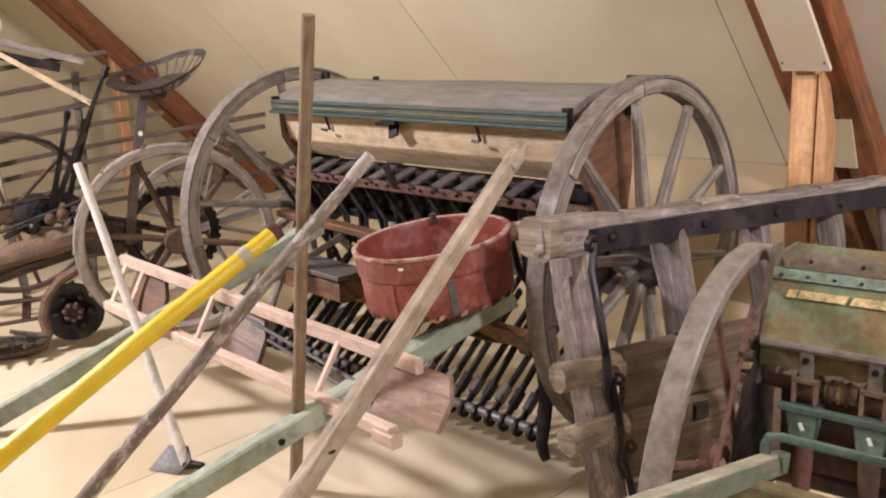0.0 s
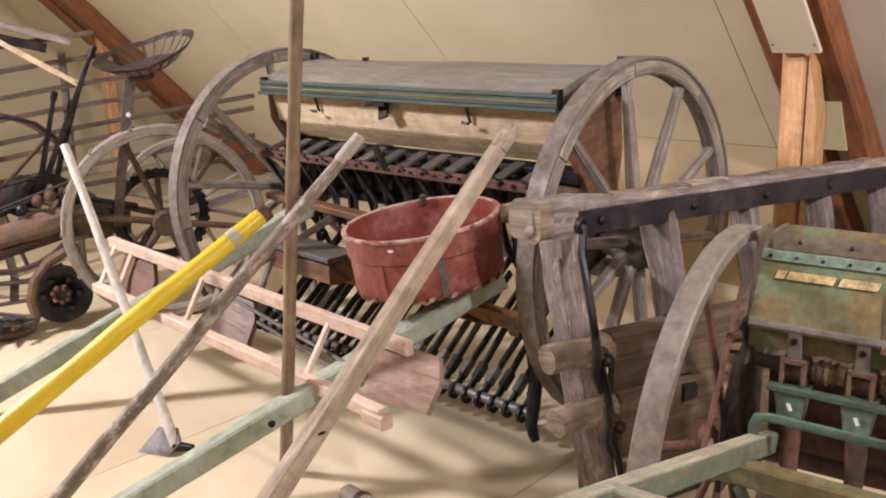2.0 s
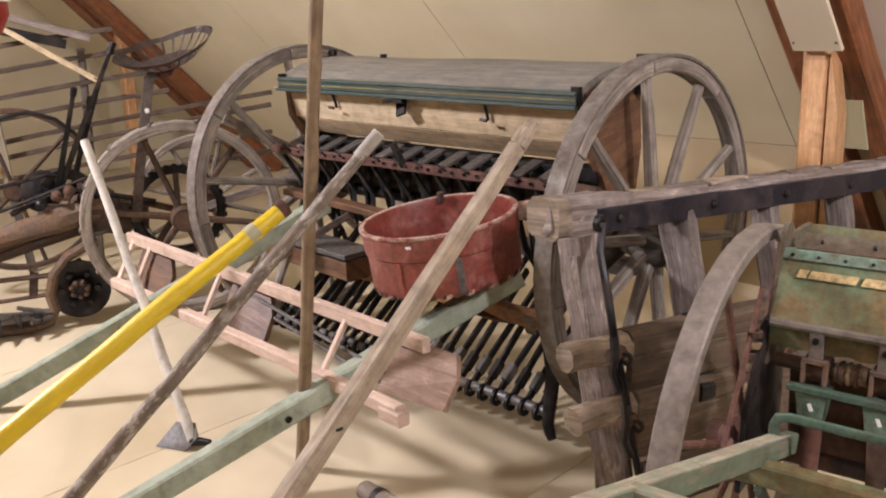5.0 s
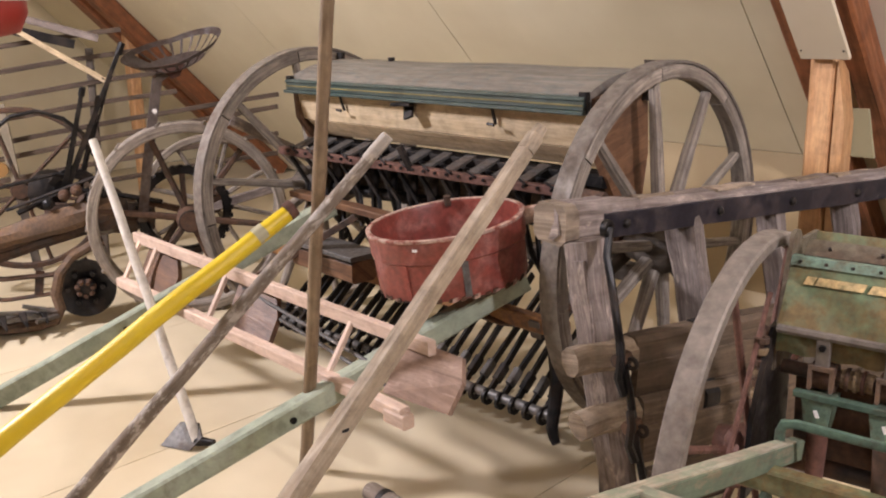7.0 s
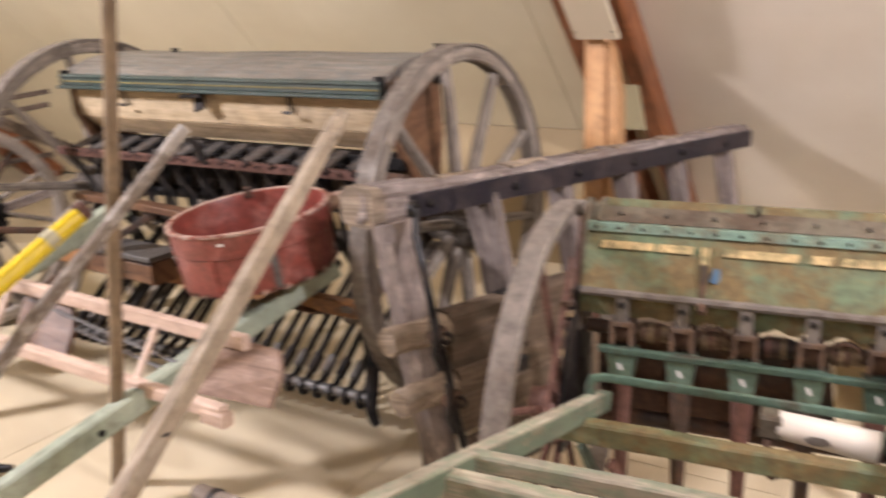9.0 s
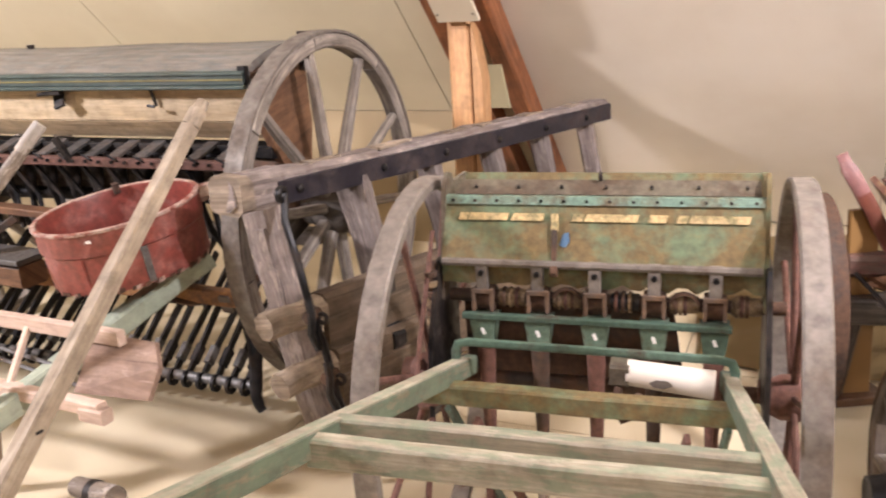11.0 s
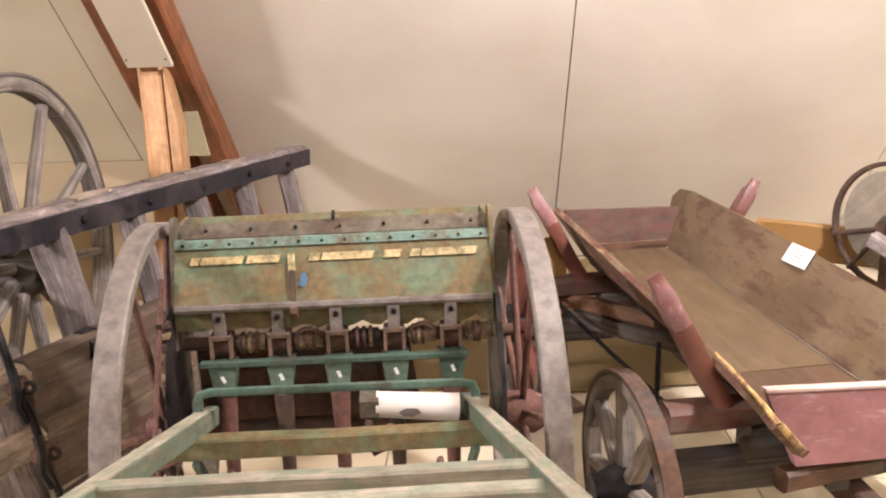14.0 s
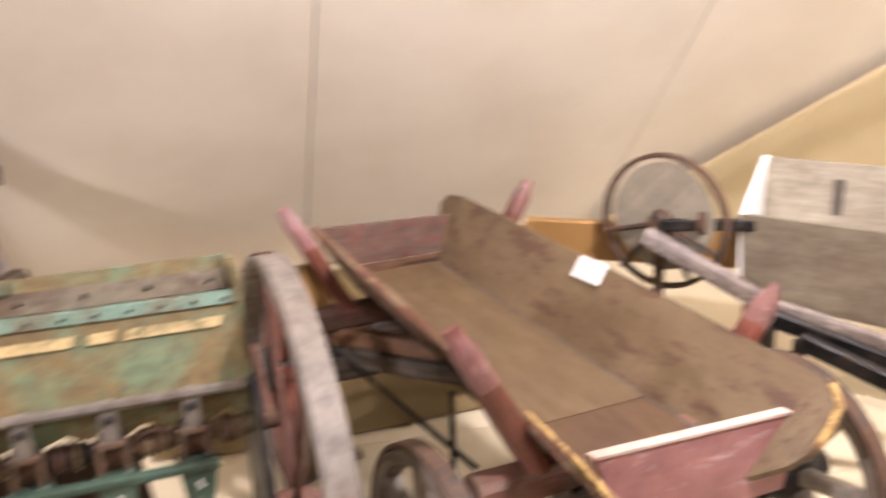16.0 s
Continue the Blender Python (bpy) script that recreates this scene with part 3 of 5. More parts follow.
    part("coulter_bar", rod(B(), (-0.72, -0.50, 0.135), (0.93, -0.50, 0.135), 0.020), IRONGREY, t, "grey iron bar with hooks")
    for k in range(25):
        x = -0.70 + k * 0.066
        part("eye_hook", hoop(B(), (x, -0.505, 0.125), 0.016, 0.034, 0.018, n=10), IRON, t)
        b = B()
        bar(b, (x + 0.005, -0.49, 0.15), (x - 0.02 + 0.01 * (k % 3), -0.05 + 0.06 * (k % 2), 0.47 + 0.02 * (k % 3)), 0.013, 0.03, rough=0.002)
        part("drag_arm", b, IRON, t, "black iron drag arm")
        part("weight", bar(B(), (x + 0.004, -0.46, 0.175), (x, -0.40, 0.215), 0.026, 0.04), IRONGREY if k % 2 else IRON, t)
    part("drop_end", tube(B(), [(0.86, -0.40, 0.33), (0.90, -0.44, 0.26), (0.925, -0.49, 0.17), (0.945, -0.53, 0.11), (0.97, -0.55, 0.085), (0.985, -0.555, 0.07)], 0.030, 8, 0.7, 0.016), IRON, t, "black curved iron foot")
    part("bent_iron", tube(B(), [(0.50, -0.52, 0.46), (0.70, -0.50, 0.44), (0.82, -0.47, 0.45), (0.93, -0.40, 0.52)], 0.028, 8, 0.5), RUST, t, "bent rusty iron")
    part("toolbox", bar(B(), (-0.42, -0.55, 0.52), (0.02, -0.58, 0.52), 0.12, 0.09), BROWN, t, "brown wooden tool box")
    part("toolbox_lid", bar(B(), (-0.46, -0.55, 0.585), (0.04, -0.58, 0.585), 0.16, 0.02), IRONGREY, t, "grey lid")
    for s in (-1, 1):
        part("side_frame", bar(B(), (s * 0.86, 0.15, 0.66), (s * 0.86, -0.52, 0.45), 0.05, 0.07, rough=0.003), GREYDK, t, "dark side frame")
        part("hanger", bar(B(), (s * 0.84, 0.0, 0.66), (s * 0.84, 0.0, 1.0), 0.06, 0.05), BROWN, t, "brown hanger")
    part("link", bar(B(), (-0.55, -0.72, 0.42), (-0.16, -0.46, 0.70), 0.02, 0.03), RUST, t, "rusty link")
    return t


seed_drill()


def shaft(p, q):
    m = pose(q[0], q[1], 0)
    t = thing("shaft", m, "pale sage-green square wooden shaft of the drill", "shaft", "drill shafts")
    o = Vector((q[0], q[1], 0))
    part("beam", bar(B(), Vector(p) - o, Vector(q) - o, 0.075, 0.075, rough=0.003, segs=10, w2=0.065), SAGE, t)
    for f in (0.35, 0.62):
        c = Vector(p).lerp(Vector(q), f) - o
        part("bolt", rod(B(), c + V(0.03, 0, 0), c + V(0.043, 0, 0), 0.012, n=8), IRON, t, "black bolt head")
    return t


shaft((-2.90, 2.24, 0.77), (-3.74, 1.08, 0.035))
shaft((-1.93, 2.30, 0.63), (-2.53, 1.06, 0.035))


# ---- pink row marker ----
def row_marker():
    t = thing("row_marker", pose(-2.93, 1.8135, 0.1085) @ Matrix.Scale(0.93, 4), "pink lath frame with brown wooden boards between the rails", "row marker")
    T0, T1, B0, B1 = V(-1.15, 0.10, 0.45), V(1.12, -0.01, 0.45), V(-1.04, -0.06, 0.27), V(1.14, -0.16, 0.27)
    part("top_rail", bar(B(), T0, T1, 0.035, 0.052, rough=0.002), PINK, t, "pale pink lath")
    part("bottom_rail", bar(B(), B0, B1, 0.045, 0.048, rough=0.002), PINK, t, "pale pink lath")
    for f in (0.05, 0.44, 0.93):
        a, b2, c, d = B0.lerp(B1, f), B0.lerp(B1, f + 0.125), T0.lerp(T1, f + 0.12), T0.lerp(T1, f)
        dn = V(0, 0.03, -0.015)
        last = f > 0.9
        drop = V(0, 0.0, 0.035) if last else V(0, 0, 0)
        part("board", slab(B(), [a + dn + drop, b2 + dn + drop + V(0, 0.05, -0.01), b2.lerp(c, 0.4) + drop + V(0.03, 0.07, 0), c + V(0, 0.03, -0.01), d + V(0, 0.03, -0.01)], 0.02, (0, 1, -0.6)), PALEBR if last else BROWN, t, "scuffed pinkish board with a cut corner" if last else "brown board with a cut corner")
    for f in (0.015, 0.10, 0.40, 0.80):
        part("strut", bar(B(), B0.lerp(B1, f), T0.lerp(T1, f + 0.01), 0.02, 0.022), PINK, t)
    for k in range(2):
        part("rod", rod(B(), (-0.10 + 0.06 * k, 0.05, 0.40 - 0.05 * k), (0.95, -0.05, 0.32 - 0.05 * k), 0.008, n=6), IRONGREY, t, "thin grey rod")
    part("end_block", bar(B(), B1 + V(-0.08, 0, -0.02), B1 + V(0.02, -0.005, -0.02), 0.05, 0.05), PINK, t, "pale block")
    return t


row_marker()


# ---- red tub ----
def red_tub():
    m = pose(-2.142, 2.17, 0.628, 4, -6, 20)
    t = thing("tub", m, "round red-painted tub with a chipped rim and two lugs", "tub")
    b = B()
    lathe(b, (0, 0, 0), [(0.02, 0.015), (0.244, 0.015), (0.252, 0.0), (0.254, 0.06), (0.255, 0.128), (0.261, 0.134), (0.262, 0.145), (0.262, 0.205), (0.264, 0.215), (0.250, 0.215), (0.247, 0.205), (0.245, 0.10), (0.240, 0.03), (0.02, 0.028)], "z", 56)
    part("body", b, TUB, t)
    part("rim", hoop(B(), (0, 0, 0.213), 0.251, 0.268, 0.011, axis="z", n=56, rough=0.002), TUBRIM, t, "chipped pale rim")
    for a in (28,):
        d = V(math.cos(radians(a)), math.sin(radians(a)), 0)
        part("lug", bar(B(), d * 0.25 + V(0, 0, 0.178), d * 0.34 + V(0, 0, 0.186), 0.085, 0.06, ch=0.42, rough=0.004, segs=5, w2=0.06, h2=0.045), TUBRIM, t, "worn lug")
    for a, k in ((-55, 0), (-100, 1)):
        d, e = V(math.cos(radians(a)), math.sin(radians(a)), 0), V(-math.sin(radians(a)), math.cos(radians(a)), 0)
        part("strap", slab(B(), [d * 0.252 - e * 0.011 + V(0, 0, 0.006), d * 0.252 + e * 0.011 + V(0, 0, 0.006), d * 0.255 + e * 0.011 + V(0, 0, 0.13), d * 0.255 - e * 0.011 + V(0, 0, 0.13)], 0.004, d), IRONGREY if k == 0 else TUB, t, "grey strap" if k == 0 else "")
    # flaking lower edge, and a bolt lug at the back of the rim
    for k in range(34):
        a = radians(-165 + k * 5.6 + 2 * math.sin(k * 2.3))
        d, e = V(math.cos(a), math.sin(a), 0), V(-math.sin(a), math.cos(a), 0)
        h = 0.006 + 0.007 * abs(math.sin(k * 1.7))
        part("rust_flake", slab(B(), [d * 0.251 - e * 0.011 + V(0, 0, -h * 0.6), d * 0.251 + e * 0.009 + V(0, 0, -h * 0.3), d * 0.253 + e * 0.010 + V(0, 0, h), d * 0.253 - e * 0.007 + V(0, 0, h * 0.8)], 0.0025, d), RUST if k % 3 else TUBRIM, t)
    a = radians(112)
    d = V(math.cos(a), math.sin(a), 0)
    part("bolt", rod(B(), d * 0.24 + V(0, 0, 0.20), d * 0.236 + V(0, 0, 0.238), 0.013, n=8), RUST, t, "rusty bolt at the rim")
    d, e = V(math.cos(radians(-88)), math.sin(radians(-88)), 0), V(1, 0.03, 0)
    part("tag", slab(B(), [d * 0.262 - e * 0.008 + V(0, 0, 0.181), d * 0.262 + e * 0.008 + V(0, 0, 0.181), d * 0.263 + e * 0.008 + V(0, 0, 0.19), d * 0.263 - e * 0.008 + V(0, 0, 0.19)], 0.003, d), PAPER, t, "small white tag")
    t.scale = (1.045, 1.045, 0.99)
    return t


red_tub()


# ---- long handled tools ----
def pole(name, p, q, r, r2, material, label, category, square=0.0):
    o = V(q[0], q[1], 0)
    t = thing(name, pose(q[0], q[1], 0), label, category)
    b = B()
    if square:
        bar(b, Vector(p) - o, Vector(q) - o, square * 0.66, square * 0.66, rough=0.0025, segs=14, w2=square, h2=square)
    else:
        d = (Vector(q) - Vector(p)).normalized()
        rod(b, Vector(p) - o - d * 0.0, Vector(q) - o, r, r2, n=14, rough=0.004)
    part("handle", b, material, t)
    return t, Vector(p) - o, Vector(q) - o


pole("bamboo_pole", (-1.96, 1.53, 1.59), (-2.37, 1.64, 0.0), 0.019, 0.022, POLE, "tall brown round wooden pole standing on the floor", "pole")
t, p, q = pole("lath", (-1.50, 1.83, 1.215), (-1.63, 0.585, 0.02), 0, 0, SQPOLE, "pale rough square wooden lath leaning on the tub", "lath", square=0.058)
part("grip", rod(B(), p + (p - q).normalized() * 0.03, p.lerp(q, 0.03), 0.017, 0.024, n=12), SQPOLE, t, "rounded worn end")
part("ring", hoop(B(), p.lerp(q, 0.52), 0.020, 0.026, 0.008, axis="z", n=14), IRON, t, "small iron ring")
t, p, q = pole("grey_pole", (-1.83, 1.60, 1.21), (-2.58, 0.79, 0.02), 0.0165, 0.027, POLEDK, "grey-brown round pole with a pale worn tip", "pole")
part("tip", rod(B(), p.lerp(q, -0.004), p.lerp(q, 0.05), 0.0188, 0.0175, n=14, rough=0.002), TIPGREY, t, "chalky worn tip")
t, p, q = pole("yellow_pole", (-2.16, 1.50, 0.98), (-2.47, -0.13, 0.03), 0.025, 0.036, YELLOW, "bright yellow painted round pole with a grey band", "pole")
part("band", rod(B(), p.lerp(q, 0.05), p.lerp(q, 0.068), 0.0272, n=14), TAPE, t, "grey tape band")
part("cap", rod(B(), p.lerp(q, -0.008), p.lerp(q, 0.006), 0.0285, n=14), RUSTRED, t, "red-brown end")
t, p, q = pole("hoe", (-3.42, 1.50, 1.085), (-2.80, 1.47, 0.03), 0.017, 0.019, WHITEP, "hoe with a whitish handle and a grey iron blade", "hoe")
b = B()
slab(b, [(-0.12, -0.08, 0.0), (0.0, -0.03, 0.0), (0.03, 0.01, 0.05), (-0.02, 0.03, 0.085), (-0.10, 0.0, 0.075)], 0.008)
part("blade", b, IRONGREY, t, "grey iron blade")
part("socket", rod(B(), (0.0, 0, 0.03), (0.07, 0.03, 0.035), 0.02, 0.012), IRON, t, "iron socket")


# ---- wooden harrow frame standing on edge ----
def harrow():
    t = thing("wooden_harrow", pose(-1.60, 2.1, 0), "old weathered timber frame with iron strap and rails, standing on edge", "wooden harrow")
    p, q = V(-0.06, -0.08, 0.915), V(0.57, 2.20, 0.83)
    d = (q - p).normalized()
    s = d.cross(V(0, 0, 1)).normalized()
    part("top_beam", bar(B(), p + d * 0.05, q, 0.10, 0.105, rough=0.010, segs=26, ch=0.2, h2=0.09), GREY, t, "weathered grey beam")
    part("iron_strap", bar(B(), p + d * 0.22 + s * 0.054 + V(0, 0, -0.018), q + s * 0.054 + V(0, 0, -0.012), 0.016, 0.078, rough=0.003, segs=18), STRAP, t, "purple-black iron strap")
    for f in (0.13, 0.3, 0.45, 0.6, 0.75, 0.9):
        c = p.lerp(q, f) + s * 0.058 + V(0, 0, -0.015)
        part("bolt", lathe(B(), c + s * 0.002, [(0.002, -0.005), (0.016, -0.004), (0.015, 0.008), (0.008, 0.014), (0.001, 0.015)], "x", 10), IRON, t)
    for k, (f, ln, w) in enumerate(((0.16, 0.16, 0.05), (0.30, 0.20, 0.07), (0.47, 0.14, 0.05), (0.56, 0.10, 0.06), (0.70, 0.16, 0.05), (0.86, 0.12, 0.06))):
        a = p.lerp(q, f) + V(0.012, 0, 0.052 - 0.006 * f)
        part("splinter", bar(B(), a, a + d * ln, w, 0.009, rough=0.003, segs=4, w2=w * 0.4), KNOB, t, "pale worn sliver")
    # split end block of two short pieces
    part("end_block", bar(B(), p + d * 0.045 + V(0.016, 0, 0), p + d * 0.11 + V(0.005, 0, 0), 0.125, 0.122, rough=0.012, segs=5, ch=0.16), KNOB, t, "cracked pale end block")
    part("end_block", bar(B(), p + d * 0.118, p + d * 0.255, 0.118, 0.124, rough=0.009, segs=6, ch=0.22), GREY, t, "weathered end block")
    top, foot = V(0.055, 0.015, 0.87), V(0.19, 0.05, 0.0)
    part("post", bar(B(), top, foot, 0.122, 0.10, up=(0, 1, 0), w2=0.105, rough=0.009, segs=14, ch=0.22), GREY, t, "split weathered post")
    a, b2 = top.lerp(foot, 0.06) + V(0.012, -0.052, 0), top.lerp(foot, 0.36) + V(0.016, -0.052, 0)
    part("post_sliver", bar(B(), a, b2, 0.045, 0.018, up=(0, 1, 0), w2=0.022, rough=0.004, segs=6), GREY, t, "pale flaking strip")
    for f, ln, w in ((0.255, 0.62, 0.13), (0.43, 0.58, 0.10), (0.60, 0.56, 0.095), (0.76, 0.54, 0.09), (0.93, 0.52, 0.085)):
        c = p.lerp(q, f)
        part("upright", bar(B(), c + V(0, 0, -0.03), c + V(0.155 * ln, 0.04, -ln), w, 0.055, up=(0, 1, 0), w2=w * 0.88, rough=0.007, segs=10, ch=0.22), GREY, t, "weathered upright")
    for x, z, ln in ((0.13, 0.545, 2.15), (0.16, 0.355, 2.0)):
        a = V(x, -0.145, z)
        part("rail_end", bar(B(), a, a + d * 0.22, 0.078, 0.082, rough=0.012, segs=6, ch=0.3, h2=0.088), KNOB, t, "pale split rail end")
        part("rail", bar(B(), a + d * 0.218, a + d * ln + V(0, 0, -0.02), 0.075, 0.10, rough=0.008, segs=16, ch=0.2, h2=0.085), RACK, t, "brown weathered rail")
        part("rail_collar", bar(B(), a + d * 0.47, a + d * 0.53, 0.10, 0.11, rough=0.004, segs=2, ch=0.35), IRON, t, "dark iron collar")
    # added boards: their brown stands in for the shaded background between the rails
    for x, z, h in ((0.215, 0.45, 0.11), (0.245, 0.25, 0.13), (0.27, 0.13, 0.09)):
        a = V(x, 0.06, z)
        part("rail_board", bar(B(), a, a + d * 2.0 + V(0, 0, -0.02), 0.03, h, rough=0.006, segs=12, ch=0.1), RACK, t, "brown board added to darken the gap between the rails")
    part("bottom_rail", bar(B(), (0.26, 0.08, 0.05), V(0.26, 0.08, 0.05) + d * 2.0, 0.07, 0.10, rough=0.008, segs=14, ch=0.2), RACK, t, "brown bottom rail")
    part("stay_rod", tube(B(), [(0.17, -0.02, 0.925), (0.195, -0.07, 0.86), (0.243, -0.10, 0.75), (0.285, -0.12, 0.60), (0.315, -0.12, 0.50), (0.325, -0.11, 0.40), (0.330, -0.10, 0.33), (0.345, -0.08, 0.22), (0.35, -0.06, 0.02)], 0.012, 8), IRON, t, "black iron stay rod")
    part("stay_eye", hoop(B(), (0.17, -0.035, 0.93), 0.012, 0.026, 0.02, n=14), IRON, t, "black iron eye")
    for x, z in ((0.285, 0.59), (0.325, 0.40)):
        part("nut", rod(B(), (x, -0.15, z), (x + 0.01, -0.10, z + 0.005), 0.021, n=6), RUST, t)
        part("clip", hoop(B(), (x + 0.035, -0.12, z - 0.005), 0.010, 0.020, 0.012, axis="y", n=12), IRON, t)
        part("thong", tube(B(), [(x, -0.13, z + 0.05), (x + 0.015, -0.145, z + 0.01), (x + 0.005, -0.14, z - 0.05), (x + 0.02, -0.13, z - 0.10)], 0.013, 6), IRON, t, "dark hanging link")
    return t


harrow()


# ---- green planter ----
def green_planter():
    t = thing("seed_planter", pose(-0.43, 1.83, 0, 0, 0, 7), "old green painted five-row seed planter with wooden handles", "planter")
    for x in (-0.434, 0.45):
        wheel(t, (x, 0.08, 0.52), 0.52, 0.055, 8, 0.03, 0.055, 0.16, TYRE, RUSTRED, RUSTRED, None, 0.009, square=False, segs=0)
    part("axle", rod(B(), (-0.5, 0.08, 0.52), (0.5, 0.08, 0.52), 0.02), RUST, t, "rusty axle")
    W = 0.37
    part("hopper_front", slab(B(), [(-W, 0.0, 0.866), (W, 0.0, 0.866), (W, 0.068, 0.986), (-W, 0.068, 0.986)], 0.012, (0, 1, -0.45)), HOPPER, t, "green painted tin with worn patches")
    low = [(-W + 2 * W * i / 36, 0.004, 0.806 + 0.006 * math.sin(i * 1.9) + 0.004 * math.sin(i * 4.3)) for i in range(37)]
    part("hopper_apron", slab(B(), [(-W, 0.004, 0.864)] + low + [(W, 0.004, 0.864)], 0.008, (0, 1, 0)), HOPPER, t, "green apron with ragged lower edge")
    part("top_band", slab(B(), [(-W - 0.005, 0.062, 0.987), (W + 0.005, 0.062, 0.987), (W + 0.005, 0.072, 1.005), (-W - 0.005, 0.072, 1.005)], 0.02, (0, 1, 0)), TEALT, t, "bright green riveted band")
    for i in range(14):
        x = -W + 0.02 + i * (2 * W - 0.04) / 13
        part("rivet", rod(B(), (x, 0.066, 0.996), (x, 0.062, 0.9965), 0.004, n=6), IRON, t)
    part("lid_board", slab(B(), [(-W + 0.02, 0.085, 1.007), (W - 0.01, 0.085, 1.007), (W - 0.01, 0.125, 1.034), (-W + 0.02, 0.125, 1.034)], 0.012, (0, 0.6, -0.8)), HOPTOP, t, "brown tin lid edge")
    for i in range(7):
        x = -W + 0.07 + i * 0.105
        part("rivet", rod(B(), (x, 0.10, 1.020), (x, 0.096, 1.0255), 0.004, n=6), IRON, t)
    part("hopper_back", slab(B(), [(-W, 0.15, 0.82), (W, 0.15, 0.82), (W, 0.26, 1.021), (-W, 0.26, 1.021)], 0.012, (0, 1, -0.4)), HOPPER, t)
    for s in (-1, 1):
        ear = [(s * W, 0.0, 0.76), (s * W, 0.22, 0.76), (s * W, 0.27, 1.021)]
        for k in range(9):
            a = radians(180 * k / 8)
            ear.append((s * W, 0.105 + 0.035 * math.cos(a), 1.026 + 0.03 * math.sin(a)))
        ear.append((s * W, 0.055, 0.976))
        part("end_plate", slab(B(), ear, 0.01 * s, (1, 0, 0)), HOPTOP if s < 0 else HOPPER, t, "rounded end plate")
        part("side_plate", slab(B(), [(s * 0.375, -0.12, 0.5), (s * 0.375, 0.14, 0.5), (s * 0.375, 0.14, 0.86), (s * 0.375, 0.0, 0.86), (s * 0.375, -0.10, 0.68)], 0.012 * s, (1, 0, 0)), IRON, t, "black iron side plate")
    # worn gold lettering, kept as plain bars
    for x0, x1 in ((-0.335, -0.315), (-0.311, -0.215), (-0.205, -0.13), (-0.06, -0.035), (-0.031, 0.09), (0.115, 0.155), (0.178, 0.20), (0.205, 0.335)):
        part("lettering_bar", slab(B(), [(x0, 0.0455, 0.952), (x1, 0.0455, 0.952), (x1 + 0.006, 0.0545, 0.968), (x0 + 0.006, 0.0545, 0.968)], 0.0025, (0, -1, 0.45)), GOLD, t, "chipped gold lettering bar")
    b = B()
    bar(b, (-0.10, 0.052, 0.968), (-0.098, 0.033, 0.932), 0.016, 0.010, up=(0, 1, 0))
    part("gate_lever", b, GOLD, t, "worn yellow lever")
    b = B()
    bar(b, (-0.098, 0.030, 0.935), (-0.095, -0.012, 0.84), 0.012, 0.012, up=(0, 1, 0))
    rod(b, (-0.10, -0.02, 0.85), (-0.085, -0.02, 0.85), 0.014, n=8)
    part("gate_link", b, RUST, t, "rusty link")
    part("paint_patch", slab(B(), [(-0.085, 0.0210, 0.900), (-0.07, 0.0185, 0.896), (-0.062, 0.0260, 0.909), (-0.066, 0.0367, 0.928), (-0.078, 0.0348, 0.9245)], 0.004, (0, -1, 0.4)), BLUE, t, "blue paint patch")
    part("feed_rod", rod(B(), (-0.365, -0.012, 0.864), (0.365, -0.012, 0.861), 0.010, n=8), TYRE, t, "grey iron rod")
    part("feed_shaft", rod(B(), (-0.36, 0.03, 0.765), (0.42, 0.03, 0.762), 0.016), RUST, t, "rusty shaft")
    part("drive_chain", tube(B(), [(-0.392, 0.0, 0.86), (-0.392, -0.02, 0.8), (-0.392, -0.03, 0.7), (-0.392, -0.02, 0.58)], 0.009, 6), RUST, t, "rusty chain")
    for k in range(11):
        z = 0.585 + k * 0.025
        part("chain_link", hoop(B(), (-0.392, -0.025, z), 0.006, 0.017, 0.014, axis="z", n=8), COIL if k % 2 and k > 3 else RUST, t)
    # red castings beside the wheel
    part("bearing", lathe(B(), (-0.40, -0.02, 0.545), [(0.02, -0.05), (0.045, -0.045), (0.05, 0.0), (0.035, 0.03), (0.04, 0.05), (0.015, 0.055)], "x", 14), RUSTRED, t, "red-painted bearing")
    part("bearing_arm", tube(B(), [(-0.42, -0.10, 0.60), (-0.40, -0.06, 0.575), (-0.375, -0.02, 0.55), (-0.36, 0.05, 0.53)], 0.024, 9, 0.8, 0.016), RUSTRED, t, "red-painted casting arm")
    part("bearing_arm", tube(B(), [(-0.425, -0.04, 0.49), (-0.40, -0.09, 0.52), (-0.365, -0.12, 0.545)], 0.020, 9, 0.8, 0.014), RUSTRED, t, "red-painted casting arm")
    for a in ((-0.42, -0.08, 0.615), (-0.365, -0.10, 0.585)):
        part("cap_nut", lathe(B(), a, [(0.004, -0.02), (0.02, -0.015), (0.022, 0.0), (0.012, 0.02), (0.003, 0.022)], "z", 10), RUSTRED, t)
    part("trip_rod", rod(B(), (-0.405, -0.16, 0.60), (-0.395, 0.02, 0.93), 0.006, n=7), RUSTRED, t, "thin red rod")
    part("trip_rod", rod(B(), (-0.415, -0.05, 0.50), (-0.385, -0.02, 0.70), 0.006, n=7), COIL, t, "thin pale rod")
    for k in range(5):
        x = -0.268 + k * 0.134
        u = new("feed_unit")
        u.parent = t
        u.location = (x, 0.02, 0.765)
        part("housing", hoop(B(), (0, 0, 0), 0.018, 0.032, 0.05, n=14), RUST, u, "rusty round housing")
        part("front_frame", bar(B(), (-0.022, -0.035, -0.022), (-0.022, -0.035, 0.03), 0.008, 0.012, up=(0, 1, 0)), CASTLT, u)
